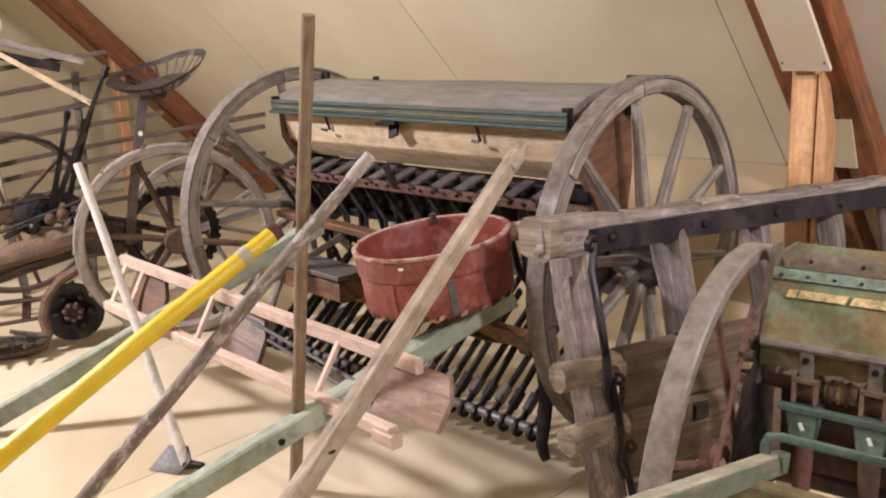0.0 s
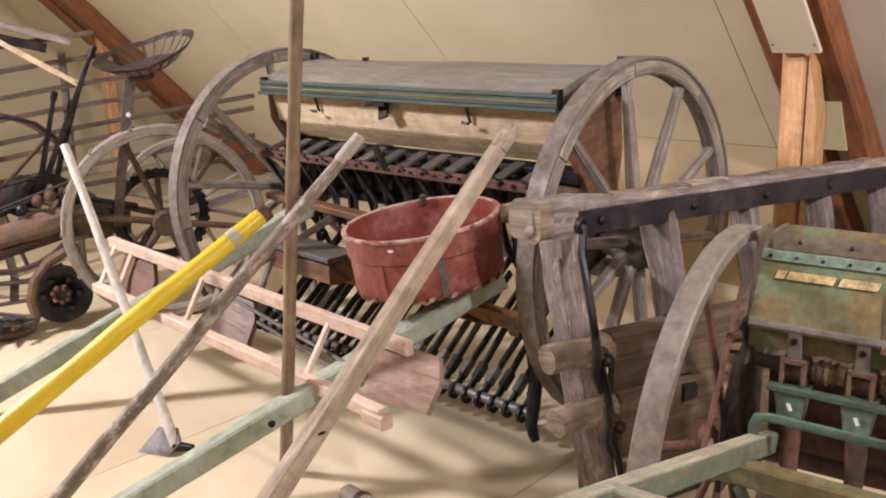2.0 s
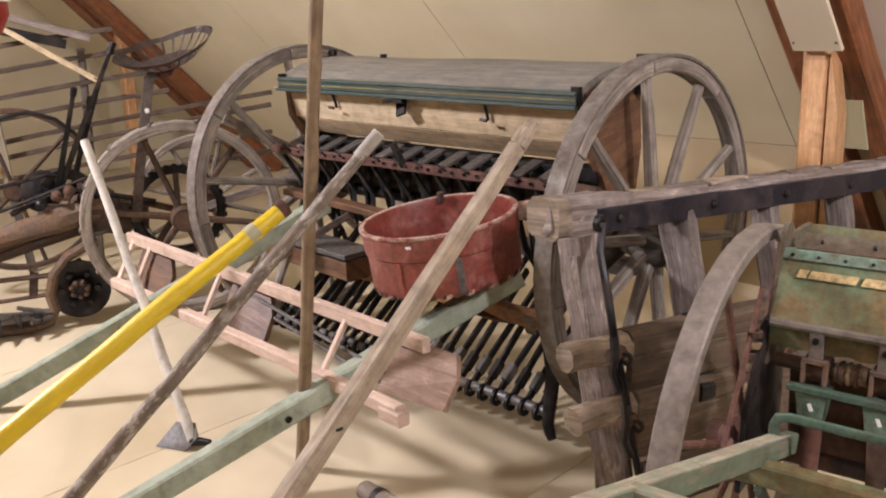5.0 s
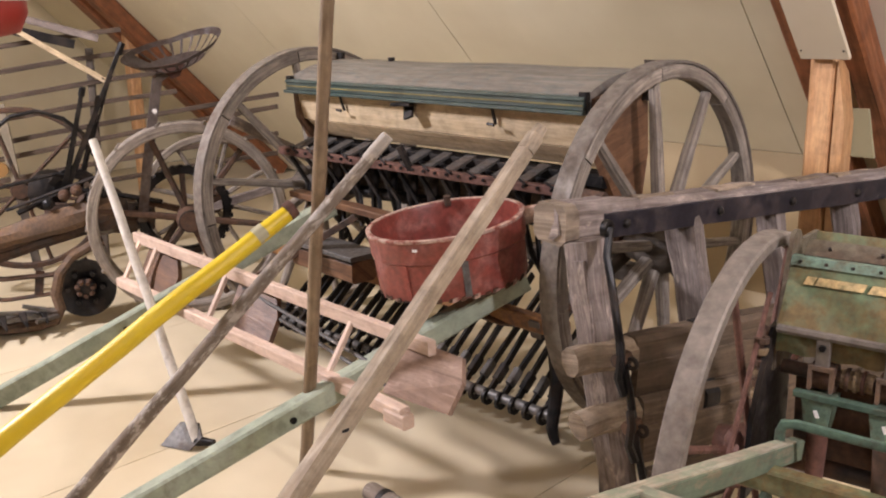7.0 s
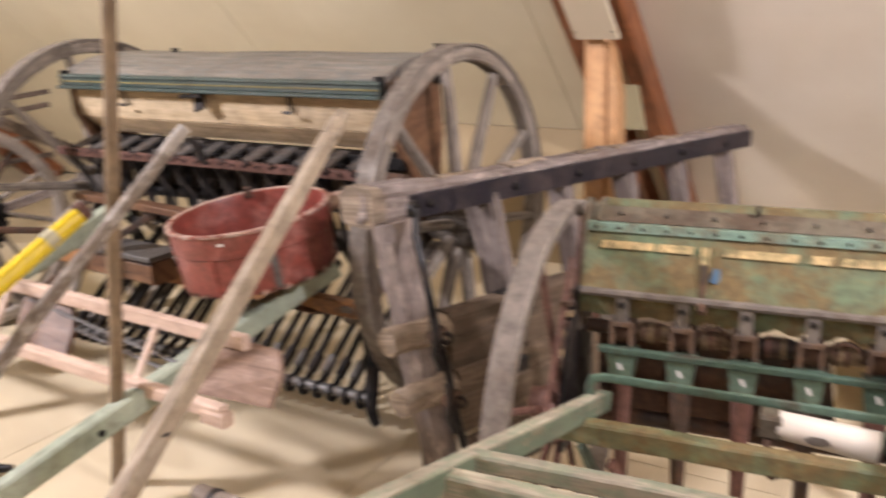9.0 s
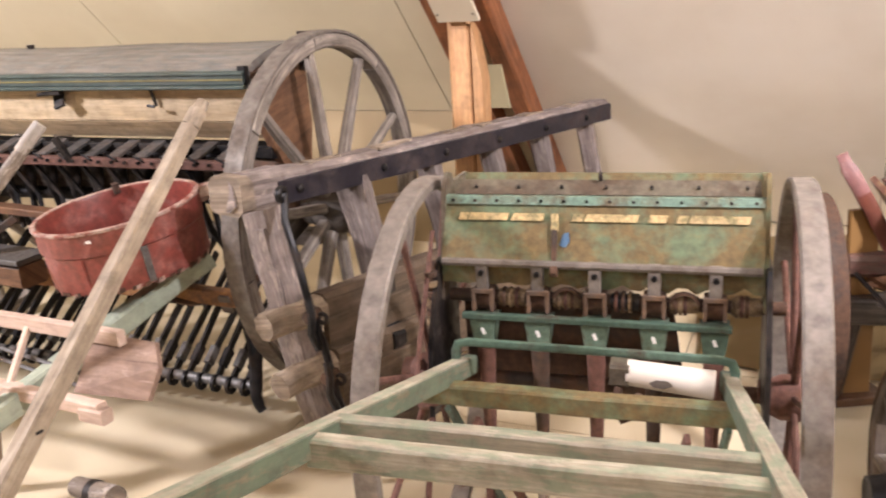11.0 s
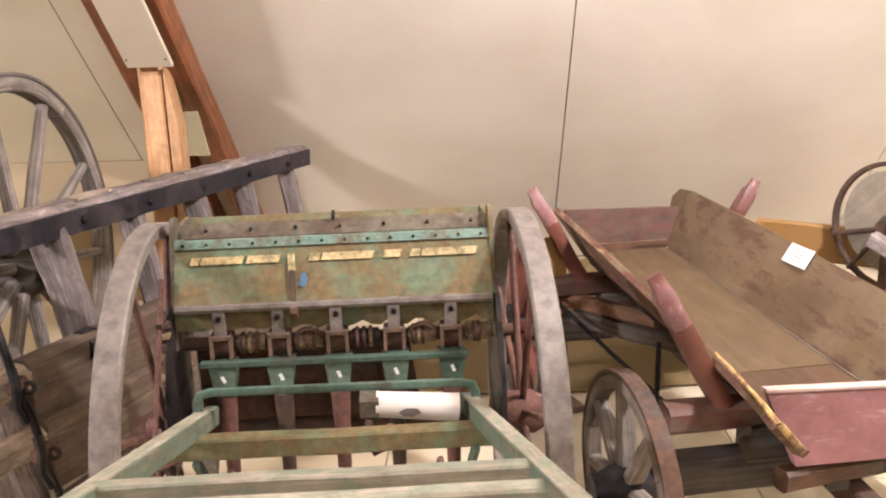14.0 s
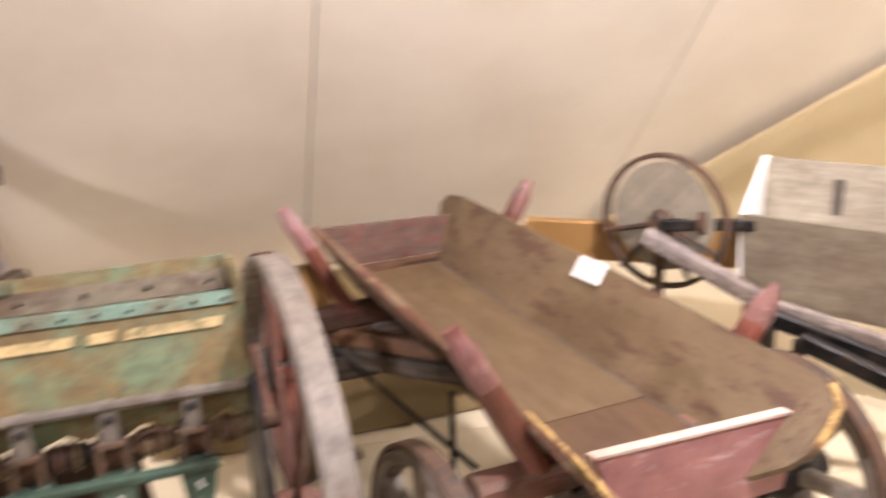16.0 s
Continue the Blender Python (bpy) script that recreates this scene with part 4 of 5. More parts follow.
        part("front_frame", bar(B(), (0.022, -0.035, -0.022), (0.022, -0.035, 0.03), 0.008, 0.012, up=(0, 1, 0)), CASTLT, u)
        part("front_frame", bar(B(), (-0.026, -0.035, 0.028), (0.026, -0.035, 0.028), 0.012, 0.012), CASTLT, u)
        part("bracket", bar(B(), (0, -0.03, 0.03), (0, -0.03, 0.105), 0.028, 0.016, up=(0, 1, 0)), TYRE, u, "grey bracket")
        part("fluted_roll", rod(B(), (0.034, 0.005, 0), (0.098, 0.005, 0), 0.021, n=12), COIL if k % 3 != 2 else IRON, u, "worn feed roll")
        for c in range(3):
            part("coil_ring", hoop(B(), (0.046 + c * (0.016 if k < 3 else 0.011), 0.005, 0), 0.019, 0.026, 0.008, n=12), (RUST, COIL, RUSTRED)[(k + c) % 3], u)
        if k % 2:
            part("arch", hoop(B(), (0.066, -0.015, 0.0), 0.030, 0.037, 0.012, axis="y", n=10, a0=20, a1=160), RUST, u, "rusty arched spring")
        part("bracket_bolt", rod(B(), (0, -0.037, 0.075), (0, -0.046, 0.075), 0.007, n=6), IRON, u)
        b = B()
        sweep(b, [[V(sx * w, sy * d - 0.02, z) for sx, sy in ((-1, -1), (1, -1), (1, 1), (-1, 1))] for z, w, d in ((-0.035, 0.033, 0.028), (-0.075, 0.028, 0.026), (-0.115, 0.022, 0.022))], 0.1)
        part("cup", b, TEALT if k < 4 else TEAL, u, "teal painted funnel cup")
        part("number_mark", bar(B(), (-0.002, -0.051, -0.062), (0.004, -0.05, -0.078), 0.008, 0.002, up=(0, 1, 0)), PAPER, u, "white paint mark")
        b = B()
        lathe(b, (0, -0.02, -0.2), [(0.014, -0.22), (0.02, 0.0), (0.024, 0.08)], "z", 10)
        part("cup_neck", lathe(B(), (0, -0.02, -0.165), [(0.018, -0.03), (0.021, 0.0), (0.022, 0.05)], "z", 10), TEALT if k in (1, 4) else RUSTRED, u, "painted cup neck")
        part("seed_tube", b, RUSTRED if k % 2 == 0 else RUST, u, "rusty red seed tube")
        part("coulter", bar(B(), (0, -0.02, -0.40), (0.0, -0.06, -0.70), 0.024, 0.05, up=(0, 1, 0), w2=0.018), RUSTRED if k % 2 == 0 else GREY, u, "rusty coulter shank")
    part("shield", slab(B(), [(-0.36, 0.16, 0.50), (0.20, 0.16, 0.50), (0.17, 0.14, 0.715), (-0.36, 0.14, 0.73)], 0.008, (0, 1, 0)), RUST, t, "dark rusty back plate")
    part("cup_bar", bar(B(), (-0.315, -0.03, 0.735), (0.305, -0.03, 0.73), 0.02, 0.014), TEAL, t, "green bar")
    # guard rail bent at both ends
    part("guard_rail", tube(B(), [(-0.312, -0.12, 0.62), (-0.312, -0.12, 0.68), (-0.305, -0.12, 0.698), (-0.28, -0.12, 0.704), (0.28, -0.12, 0.696), (0.305, -0.12, 0.69), (0.312, -0.12, 0.67), (0.312, -0.12, 0.62)], 0.011, 8, 0.7), TEAL, t, "teal guard rail")
    part("roller", rod(B(), (0.085, -0.15, 0.668), (0.270, -0.15, 0.650), 0.029, 0.032, n=20), WHITE, t, "white wrapped roller")
    part("roller_stain", slab(B(), [(0.135, -0.1805, 0.660), (0.15, -0.181, 0.668), (0.175, -0.1815, 0.667), (0.185, -0.181, 0.656), (0.165, -0.1805, 0.648), (0.145, -0.180, 0.650)], 0.002, (0, -1, 0)), TYRE, t, "grey stain")
    part("roller_clamp", bar(B(), (0.05, -0.15, 0.668), (0.092, -0.15, 0.667), 0.055, 0.05), HOPTOP, t, "worn clamp")
    part("crank", tube(B(), [(0.07, -0.17, 0.64), (0.06, -0.19, 0.6), (0.08, -0.2, 0.575), (0.11, -0.2, 0.59), (0.115, -0.2, 0.64)], 0.009, 7), RUST, t, "rusty crank")
    part("frame_bar", bar(B(), (-0.36, -0.22, 0.622), (0.36, -0.22, 0.617), 0.04, 0.048, rough=0.002), HOPPER, t, "green painted bar")
    # handles
    for s in (-1, 1):
        part("handle_beam", bar(B(), (s * 0.297, -0.05, 0.615), (s * 0.432, -1.75, 1.068), 0.032, 0.046, rough=0.002, segs=12), MINT, t, "pale green worn wooden handle")
        # pale top strip: rubbed paint plus the light from above, in one colour
        part("worn_top", bar(B(), (s * 0.300, -0.09, 0.650), (s * 0.432, -1.75, 1.0925), 0.030, 0.004, rough=0.001, segs=12, ch=0.1), WORN, t, "pale upper face of the handle, rubbed and lit from above")
        part("stay", bar(B(), (s * 0.30, -0.24, 0.60), (s * 0.24, 0.08, 0.1), 0.012, 0.025), TEAL, t, "thin iron stay")
        part("stay", bar(B(), (s * 0.22, -0.3, 0.6), (s * 0.14, 0.0, 0.12), 0.012, 0.022), RUSTRED, t, "thin rusty stay")
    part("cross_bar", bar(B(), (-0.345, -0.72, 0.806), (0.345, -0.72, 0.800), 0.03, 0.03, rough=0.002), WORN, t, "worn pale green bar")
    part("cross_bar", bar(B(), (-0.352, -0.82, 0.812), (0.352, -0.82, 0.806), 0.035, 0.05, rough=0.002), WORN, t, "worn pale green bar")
    part("hinge_loop", hoop(B(), (0.0, 0.12, 1.044), 0.007, 0.012, 0.008, n=12), IRON, t, "iron loop")
    return t


green_planter()


# ---- red wagon ----
def wagon():
    t = thing("wagon", pose(0.45, 2.6, 0, 0, 0, 12.5), "small old wooden wagon with worn red paint and flared sides", "wagon")
    # bed in two lengths, the front one darker and warmer brown
    for a, b2, mt, lb in ((-0.772, -0.472, BEDFRONT, "darker, warmer brown front part of the bed"), (-0.468, 0.695, WAGBED, "plain olive-brown bed board")):
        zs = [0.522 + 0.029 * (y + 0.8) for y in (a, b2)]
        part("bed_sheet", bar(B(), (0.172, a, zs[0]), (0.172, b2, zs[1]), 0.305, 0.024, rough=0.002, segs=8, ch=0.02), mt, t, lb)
    # crease shade between bed and side board, laid in as a dark strip
    part("corner_gap", bar(B(), (0.329, -0.772, 0.532), (0.329, 0.69, 0.573), 0.008, 0.008, ch=0), GREYDK, t, "dark strip for the shade in the crease along the side board")
    # thin near-black sheet under the full width of the bed
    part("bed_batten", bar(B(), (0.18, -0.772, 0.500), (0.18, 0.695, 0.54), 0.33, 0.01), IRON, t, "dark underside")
    for name, side, mat, label, rows in (("left_side", -1, WAGSIDE, "worn side board with red paint", ((-0.90, -0.03, 0.55, -0.085, 0.61), (-0.85, 0.03, 0.505, -0.095, 0.635), (-0.5, 0.035, 0.53, -0.096, 0.68), (0.2, 0.033, 0.55, -0.098, 0.73), (0.74, 0.03, 0.562, -0.10, 0.757))),
                                         ("right_side", 1, WAGIN, "bare brown side board", ((-0.872, 0.45, 0.56, 0.518, 0.64), (-0.845, 0.41, 0.52, 0.527, 0.675), (-0.80, 0.335, 0.49, 0.52, 0.692), (-0.2, 0.325, 0.522, 0.475, 0.745), (0.4, 0.327, 0.55, 0.435, 0.79), (0.66, 0.333, 0.567, 0.415, 0.806), (0.74, 0.345, 0.60, 0.405, 0.80), (0.79, 0.37, 0.65, 0.395, 0.76)))):
        b = B()
        rings = []
        for y, xb, zb, xt, zt in rows:
            n = V(zt - zb, 0, -(xt - xb) if side > 0 else (xb - xt)).normalized() * 0.022
            if side < 0:
                n = V(-(zt - zb), 0, -(xb - xt)).normalized() * 0.022
            rings.append([V(xb, y, zb), V(xt, y, zt), V(xt, y, zt) + n, V(xb, y, zb) + n])
        sweep(b, rings, 1.6)
        part(name, b, mat, t, label)
    part("tail_board", slab(B(), [(0.02, 0.70, 0.57), (0.335, 0.70, 0.57), (0.395, 0.70, 0.735), (-0.085, 0.70, 0.75)], 0.022, (0, 1, 0)), TAIL, t, "dark red-brown end board")
    part("front_board", slab(B(), [(0.03, -0.80, 0.44), (0.45, -0.80, 0.43), (0.49, -0.80, 0.61), (-0.06, -0.80, 0.64)], 0.022, (0, 1, 0)), WAGPINK, t, "faded pink-red end board")
    part("tail_cleat", bar(B(), (0.03, 0.694, 0.592), (0.335, 0.694, 0.592), 0.012, 0.035), BROWN, t, "dark cleat at the foot of the end board")
    b = B()
    tube(b, [(-0.088, -0.905, 0.612), (-0.096, -0.87, 0.632), (-0.100, -0.80, 0.648), (-0.101, -0.70, 0.664), (-0.101, -0.62, 0.672)], 0.008, 7, 1.0, 0.004)
    part("side_wear", b, OCHRE_WEAR, t, "yellow worn edge of the side board")
    b = B()
    tube(b, [(-0.035, -0.908, 0.553), (-0.06, -0.91, 0.582), (-0.086, -0.905, 0.613)], 0.009, 7)
    part("side_wear", b, OCHRE_WEAR, t, "yellow worn end of the side board")
    part("side_wear", tube(B(), [(0.456, -0.874, 0.565), (0.49, -0.876, 0.605), (0.522, -0.865, 0.645), (0.530, -0.835, 0.680)], 0.010, 7), OCHRE_WEAR, t, "yellow worn end of the side board")
    part("front_board_edge", bar(B(), (-0.062, -0.79, 0.643), (0.492, -0.79, 0.613), 0.026, 0.008), PINKEDGE, t, "bare worn edge")
    # flat stakes with rounded points, paddle-shaped
    for y, x0, x1, z1 in ((0.53, -0.055, -0.262, 0.88), (-0.60, -0.055, -0.262, 0.88), (0.61, 0.46, 0.655, 0.845), (-0.50, 0.50, 0.705, 0.775)):
        a, b2 = V(x0, y, 0.50), V(x1, y, z1)
        for nm, f0, f1, mt, lb in (("stake", 0.0, 0.66, WAGRED, "dark red stake"), ("stake_tip", 0.66, 1.0, STAKETIP, "faded pink tip")):
            rings = []
            for k in range(9):
                f = f0 + (f1 - f0) * k / 8
                w = (0.034 if x0 < 0 else 0.026) + 0.006 * math.sin(f * 2.6)
                if f > 0.72:
                    w *= max(0.2, 1 - ((f - 0.72) / 0.30) ** 1.6)
                h = 0.024 * (1 if f < 0.9 else 0.75)
                c, dz = a.lerp(b2, f), (b2 - a).normalized()
                n2 = V(0, 1, 0).cross(dz).normalized()
                ring = [c + V(0, sy * w, 0) + n2 * sh * h for sy, sh in ((-1, -0.5), (-0.8, -1), (0.8, -1), (1, -0.5), (1, 0.5), (0.8, 1), (-0.8, 1), (-1, 0.5))]
                rings.append([o + noise.noise_vector(o * 11) * 0.003 for o in ring])
            b = B()
            sweep(b, rings, 0.3)
            part(nm, b, mt, t, lb)
    for y in (-0.60, 0.53):
        part("bolster", bar(B(), (-0.22, y, 0.50), (0.62, y, 0.50), 0.08, 0.075, rough=0.005, segs=8, ch=0.2), TAIL, t, "dark red-brown bolster beam")
        part("axle_beam", bar(B(), (-0.25, y, 0.34), (0.6, y, 0.34), 0.09, 0.10, rough=0.004), GREYDK, t, "dark axle beam")
        part("axle_pad", bar(B(), (0.0, y, 0.42), (0.36, y, 0.42), 0.08, 0.10), GREY, t)
    for x, y in ((-0.31, -0.60), (0.68, -0.60), (0.68, 0.53)):
        wheel(t, (x, y, 0.31), 0.31, 0.045, 8, 0.05, 0.070, 0.20, RIMBR, FELLOE, IRON, RUST, 0.024, a0=12)
    wheel(t, (-0.31, 0.53, 0.37), 0.37, 0.05, 10, 0.05, 0.075, 0.20, RIMBR, WAGRED, IRON, RUST, 0.020, a0=6)
    part("reach_pole", bar(B(), (0.18, -0.75, 0.36), (0.18, 0.75, 0.36), 0.06, 0.06), GREYDK, t, "dark reach pole")
    part("tongue", bar(B(), (0.22, -0.62, 0.33), (0.36, -1.5, 0.12), 0.06, 0.07, rough=0.003), RUST, t, "dark wagon tongue")
    for k, (a, b2) in enumerate((((-0.16, 0.60, 0.44), (0.10, 0.20, 0.46)), ((-0.12, 0.46, 0.40), (0.2, 0.1, 0.38)), ((0.0, -0.78, 0.40), (0.30, -0.72, 0.38)), ((-0.05, -0.70, 0.44), (0.42, -0.70, 0.44)))):
        part("hound", bar(B(), a, b2, 0.05, 0.055, rough=0.005, ch=0.2), GREYDK if k % 2 else BROWN, t, "dark hound timber")
    part("ring_plate", hoop(B(), (0.18, -0.60, 0.455), 0.10, 0.125, 0.012, axis="z", n=28), IRON, t, "iron turning ring")
    part("brace_rod", rod(B(), (-0.2, 0.5, 0.48), (0.0, -0.2, 0.3), 0.008), IRON, t, "black rod")
    part("brace_rod", rod(B(), (-0.09, -0.25, 0.56), (-0.09, -0.25, 0.33), 0.008), IRON, t, "black rod")
    part("prop", bar(B(), (-0.25, 0.53, 0.0), (-0.2, 0.53, 0.3), 0.07, 0.07), GREYDK, t, "dark wooden prop")
    return t


wagon()
card = thing("card", pose(0.45, 2.6, 0, 0, 0, 12.5) @ pose(0.444, -0.064, 0.734, 0, -57, 3), "small white printed card on the wagon side", "card")
part("sheet", bar(B(), (0, -0.06, 0), (0, 0.06, 0), 0.064, 0.003, ch=0), PAPER, card)
for k in range(4):
    part("text_line", bar(B(), (-0.018 + k * 0.012, -0.03, 0.0025), (-0.018 + k * 0.012, 0.03 - 0.01 * (k % 2), 0.0025), 0.003, 0.0012, ch=0), INK, card)


# ---- mower with iron seat ----
def pan_seat(parent):
    """Perforated dished seat."""
    b = B()
    uvl(b)
    rings, secs = 9, 96
    grid = []
    for i in range(rings + 1):
        f = 0.08 + 0.92 * i / rings
        row = []
        for k in range(secs):
            a = k * math.tau / secs
            y, x = 0.255 * f * math.cos(a), 0.18 * f * math.sin(a)
            row.append(b.verts.new((x, y, 0.09 * f ** 2.4 + 0.06 * max(0, math.cos(a)) * f ** 2)))
        grid.append(row)
    for i in range(rings):
        for k in range(secs):
            if 5 <= i <= 7 and k % 4 in (0, 1, 2) and not 40 <= k <= 56:
                continue
            b.faces.new((grid[i][k], grid[i][(k + 1) % secs], grid[i + 1][(k + 1) % secs], grid[i + 1][k]))
    b.faces.new(grid[0][::-1])
    bmesh.ops.solidify(b, geom=b.faces[:], thickness=0.008)
    ob = part("seat", b, SEATMET, parent, "perforated brown-grey iron pan seat")
    ob.matrix_local = pose(0.1, 0.09, 1.29, 9, 19, 0)
    return ob


def mower():
    t = thing("mower", pose(-4.35, 2.3, 0, 0, 0, -28), "old rusty horse-drawn mower with a perforated iron seat", "mower")
    w = wheel(t, (0.10, 0.08, 0.51), 0.51, 0.11, 6, 0.055, 0.07, 0.2, FELLOE, RUST, RUST, None, 0.02, a0=20, segs=0)
    for k in range(14):
        a = k * math.tau / 14
        d, e = V(0, math.cos(a), math.sin(a)), V(0, -math.sin(a), math.cos(a))
        part("tread_bar", bar(B(), d * 0.512 - V(0.056, 0, 0) - e * 0.01, d * 0.512 + V(0.056, 0, 0) + e * 0.01, 0.014, 0.010, up=d), FELLOE, w)
    g = new("gear_ring")
    g.parent = t
    g.location = (-0.02, 0.06, 0.53)
    part("ring", hoop(B(), (0, 0, 0), 0.20, 0.245, 0.05, n=36), IRON, g, "dark iron ring gear")
    for k in range(36):
        a = k * math.tau / 36
        d = V(0, math.cos(a), math.sin(a))
        part("tooth", bar(B(), d * 0.24 + V(0.02, 0, 0), d * 0.252 + V(0.02, 0, 0), 0.022, 0.03, up=(1, 0, 0)), IRON, g)
    for k in range(5):
        a = k * math.tau / 5 + 0.3
        d = V(0, math.cos(a), math.sin(a))
        part("arm", bar(B(), d * 0.03, d * 0.21, 0.03, 0.045, up=(1, 0, 0)), RUST, g)
    pan_seat(t)
    b = B()
    for a, c in (((0.1, 0.06, 1.29), (0.1, -0.01, 1.24)), ((0.1, -0.01, 1.245), (0.09, -0.105, 0.80)), ((0.09, -0.105, 0.805), (0.03, -0.16, 0.50))):
        bar(b, a, c, 0.05, 0.014, up=(1, 0, 0))
    part("seat_bar", b, SEATMET, t, "flat grey iron seat spring")
    part("seat_bolt", rod(B(), (0.11, -0.04, 1.08), (0.135, -0.04, 1.08), 0.012, n=8), PAPER, t, "bright bolt")
    part("seat_bracket", slab(B(), [(0.12, 0.0, 1.30), (0.12, 0.13, 1.32), (0.12, 0.10, 1.25), (0.12, 0.06, 1.235)], 0.02, (1, 0, 0)), RUSTRED, t, "rusty seat bracket")
    for a, b2 in (((0.05, -0.16, 1.42), (0.0, -0.50, 0.72)), ((0.05, -0.37, 1.21), (0.0, -0.52, 0.70)), ((0.02, -0.30, 1.16), (-0.05, -0.46, 0.66))):
        part("lever", bar(B(), a, b2, 0.02, 0.02, up=(1, 0, 0), w2=0.032), IRON, t, "dark iron lever")
        part("lever_grip", rod(B(), Vector(a), Vector(a).lerp(Vector(b2), 0.08), 0.017, n=8), IRON, t)
    part("latch_rod", rod(B(), (0.03, -0.23, 1.27), (-0.02, -0.44, 0.72), 0.006, n=6), IRON, t)
    part("quadrant", hoop(B(), (-0.02, -0.48, 0.66), 0.10, 0.14, 0.02, n=14, a0=20, a1=150), IRON, t, "toothed quadrant")
    part("gearbox", lathe(B(), (-0.25, -0.62, 0.66), [(0.03, -0.14), (0.09, -0.12), (0.11, 0.0), (0.10, 0.10), (0.04, 0.13)], "x", 16), IRON, t, "black gear housing")
    part("main_casting", bar(B(), (-0.1, -0.10, 0.50), (-0.05, -0.62, 0.56), 0.16, 0.15, rough=0.015, segs=7, ch=0.42, h2=0.11), CAST, t, "rusty brown casting")
    part("pole", bar(B(), (-0.05, -0.35, 0.53), (0.15, -1.25, 0.38), 0.11, 0.12, rough=0.008, ch=0.42), CAST, t, "thick dark brown pole")
    part("crank_case", rod(B(), (-0.15, -0.2, 0.5), (-0.12, -0.45, 0.52), 0.10, 0.07, n=14, rough=0.008), CAST, t)
    part("gear_case", lathe(B(), (-0.05, -0.36, 0.57), [(0.03, -0.16), (0.10, -0.15), (0.13, -0.05), (0.135, 0.04), (0.10, 0.10), (0.05, 0.12), (0.045, 0.15), (0.01, 0.155)], "x", 18), CAST, t, "bulging brown gear case")
    part("frame_arm", bar(B(), (0.06, -0.30, 0.60), (0.12, -0.95, 0.47), 0.09, 0.13, rough=0.014, segs=8, ch=0.4, h2=0.10), RUSTBR, t, "rusty brown frame arm")
    part("frame_arm", bar(B(), (0.02, -0.42, 0.50), (0.10, -1.1, 0.34), 0.06, 0.07, rough=0.010, segs=8, ch=0.4), CAST, t, "dark frame arm")
    for k, (y, z) in enumerate(((-0.40, 0.66), (-0.46, 0.70), (-0.33, 0.68), (-0.52, 0.68), (-0.60, 0.64))):
        part("bolt_boss", lathe(B(), (0.07 + 0.01 * (k % 2), y, z), [(0.005, -0.03), (0.03, -0.02), (0.028, 0.02), (0.016, 0.03), (0.015, 0.045), (0.004, 0.05)], "x", 10), RUST if k % 2 else IRON, t)
    part("spring_bow", tube(B(), [(0.05, -0.86, 0.98), (0.05, -0.72, 1.085), (0.05, -0.60, 1.105), (0.04, -0.48, 1.06), (0.02, -0.40, 0.98), (0.0, -0.36, 0.86)], 0.011, 7), IRON, t, "bowed dark iron rod")
    part("tie_rod", rod(B(), (0.05, -0.80, 0.62), (0.07, -0.30, 0.78), 0.009, n=7), IRON, t)
    part("tie_rod", rod(B(), (0.09, -0.62, 0.60), (0.09, -0.20, 0.56), 0.014, n=8), RUST, t)
    part("linkage", tube(B(), [(0.05, -0.75, 0.60), (0.0, -0.5, 0.70), (0.02, -0.3, 0.66), (0.05, -0.05, 0.60)], 0.014, 7), IRON, t)
    part("linkage", tube(B(), [(0.05, -0.9, 0.72), (0.0, -0.55, 0.78), (-0.02, -0.35, 0.72)], 0.01, 7), IRON, t)
    part("draft_bar", tube(B(), [(0.1, -1.1, 0.33), (0.1, -0.85, 0.28), (0.1, -0.62, 0.28), (0.08, -0.45, 0.34)], 0.022, 8, 0.6), RUST, t, "curved rusty bar")
    part("draft_bar", tube(B(), [(0.1, -1.1, 0.21), (0.1, -0.85, 0.17), (0.1, -0.62, 0.18), (0.05, -0.5, 0.3)], 0.018, 8, 0.6), RUST, t, "curved rusty bar")
    part("stay", bar(B(), (0.1, -0.70, 0.18), (0.09, -0.68, 0.30), 0.03, 0.04, up=(0, 1, 0)), RUST, t)
    # small dished wheel and shoe at the cutter bar
    part("shoe_wheel", lathe(B(), (0.12, -0.47, 0.20), [(0.02, -0.05), (0.05, -0.055), (0.12, -0.02), (0.15, 0.0), (0.15, 0.03), (0.11, 0.02), (0.05, -0.01), (0.045, 0.04), (0.02, 0.045)], "x", 28), IRON, t, "black dished iron wheel")
    for k in range(6):
        a = k * math.tau / 6
        part("wheel_bolt", rod(B(), (0.13, -0.47 + 0.085 * math.cos(a), 0.2 + 0.085 * math.sin(a)), (0.155, -0.47 + 0.085 * math.cos(a), 0.2 + 0.085 * math.sin(a)), 0.014, n=6), IRON, t)
    part("shield", tube(B(), [(0.10, -0.36, 0.43), (0.11, -0.42, 0.415), (0.12, -0.51, 0.37), (0.13, -0.585, 0.285), (0.14, -0.615, 0.185), (0.15, -0.60, 0.11), (0.16, -0.63, 0.055), (0.17, -0.72, 0.038), (0.18, -0.84, 0.04), (0.19, -1.0, 0.06), (0.19, -1.2, 0.075)], 0.030, 9, 0.85, 0.036), RUSTBR, t, "curved rusty guard running into the shoe")
    part("shoe", bar(B(), (0.10, -0.64, 0.06), (0.16, -1.2, 0.07), 0.16, 0.05, rough=0.010, segs=8, ch=0.35), RUST, t, "rusty cutter shoe")
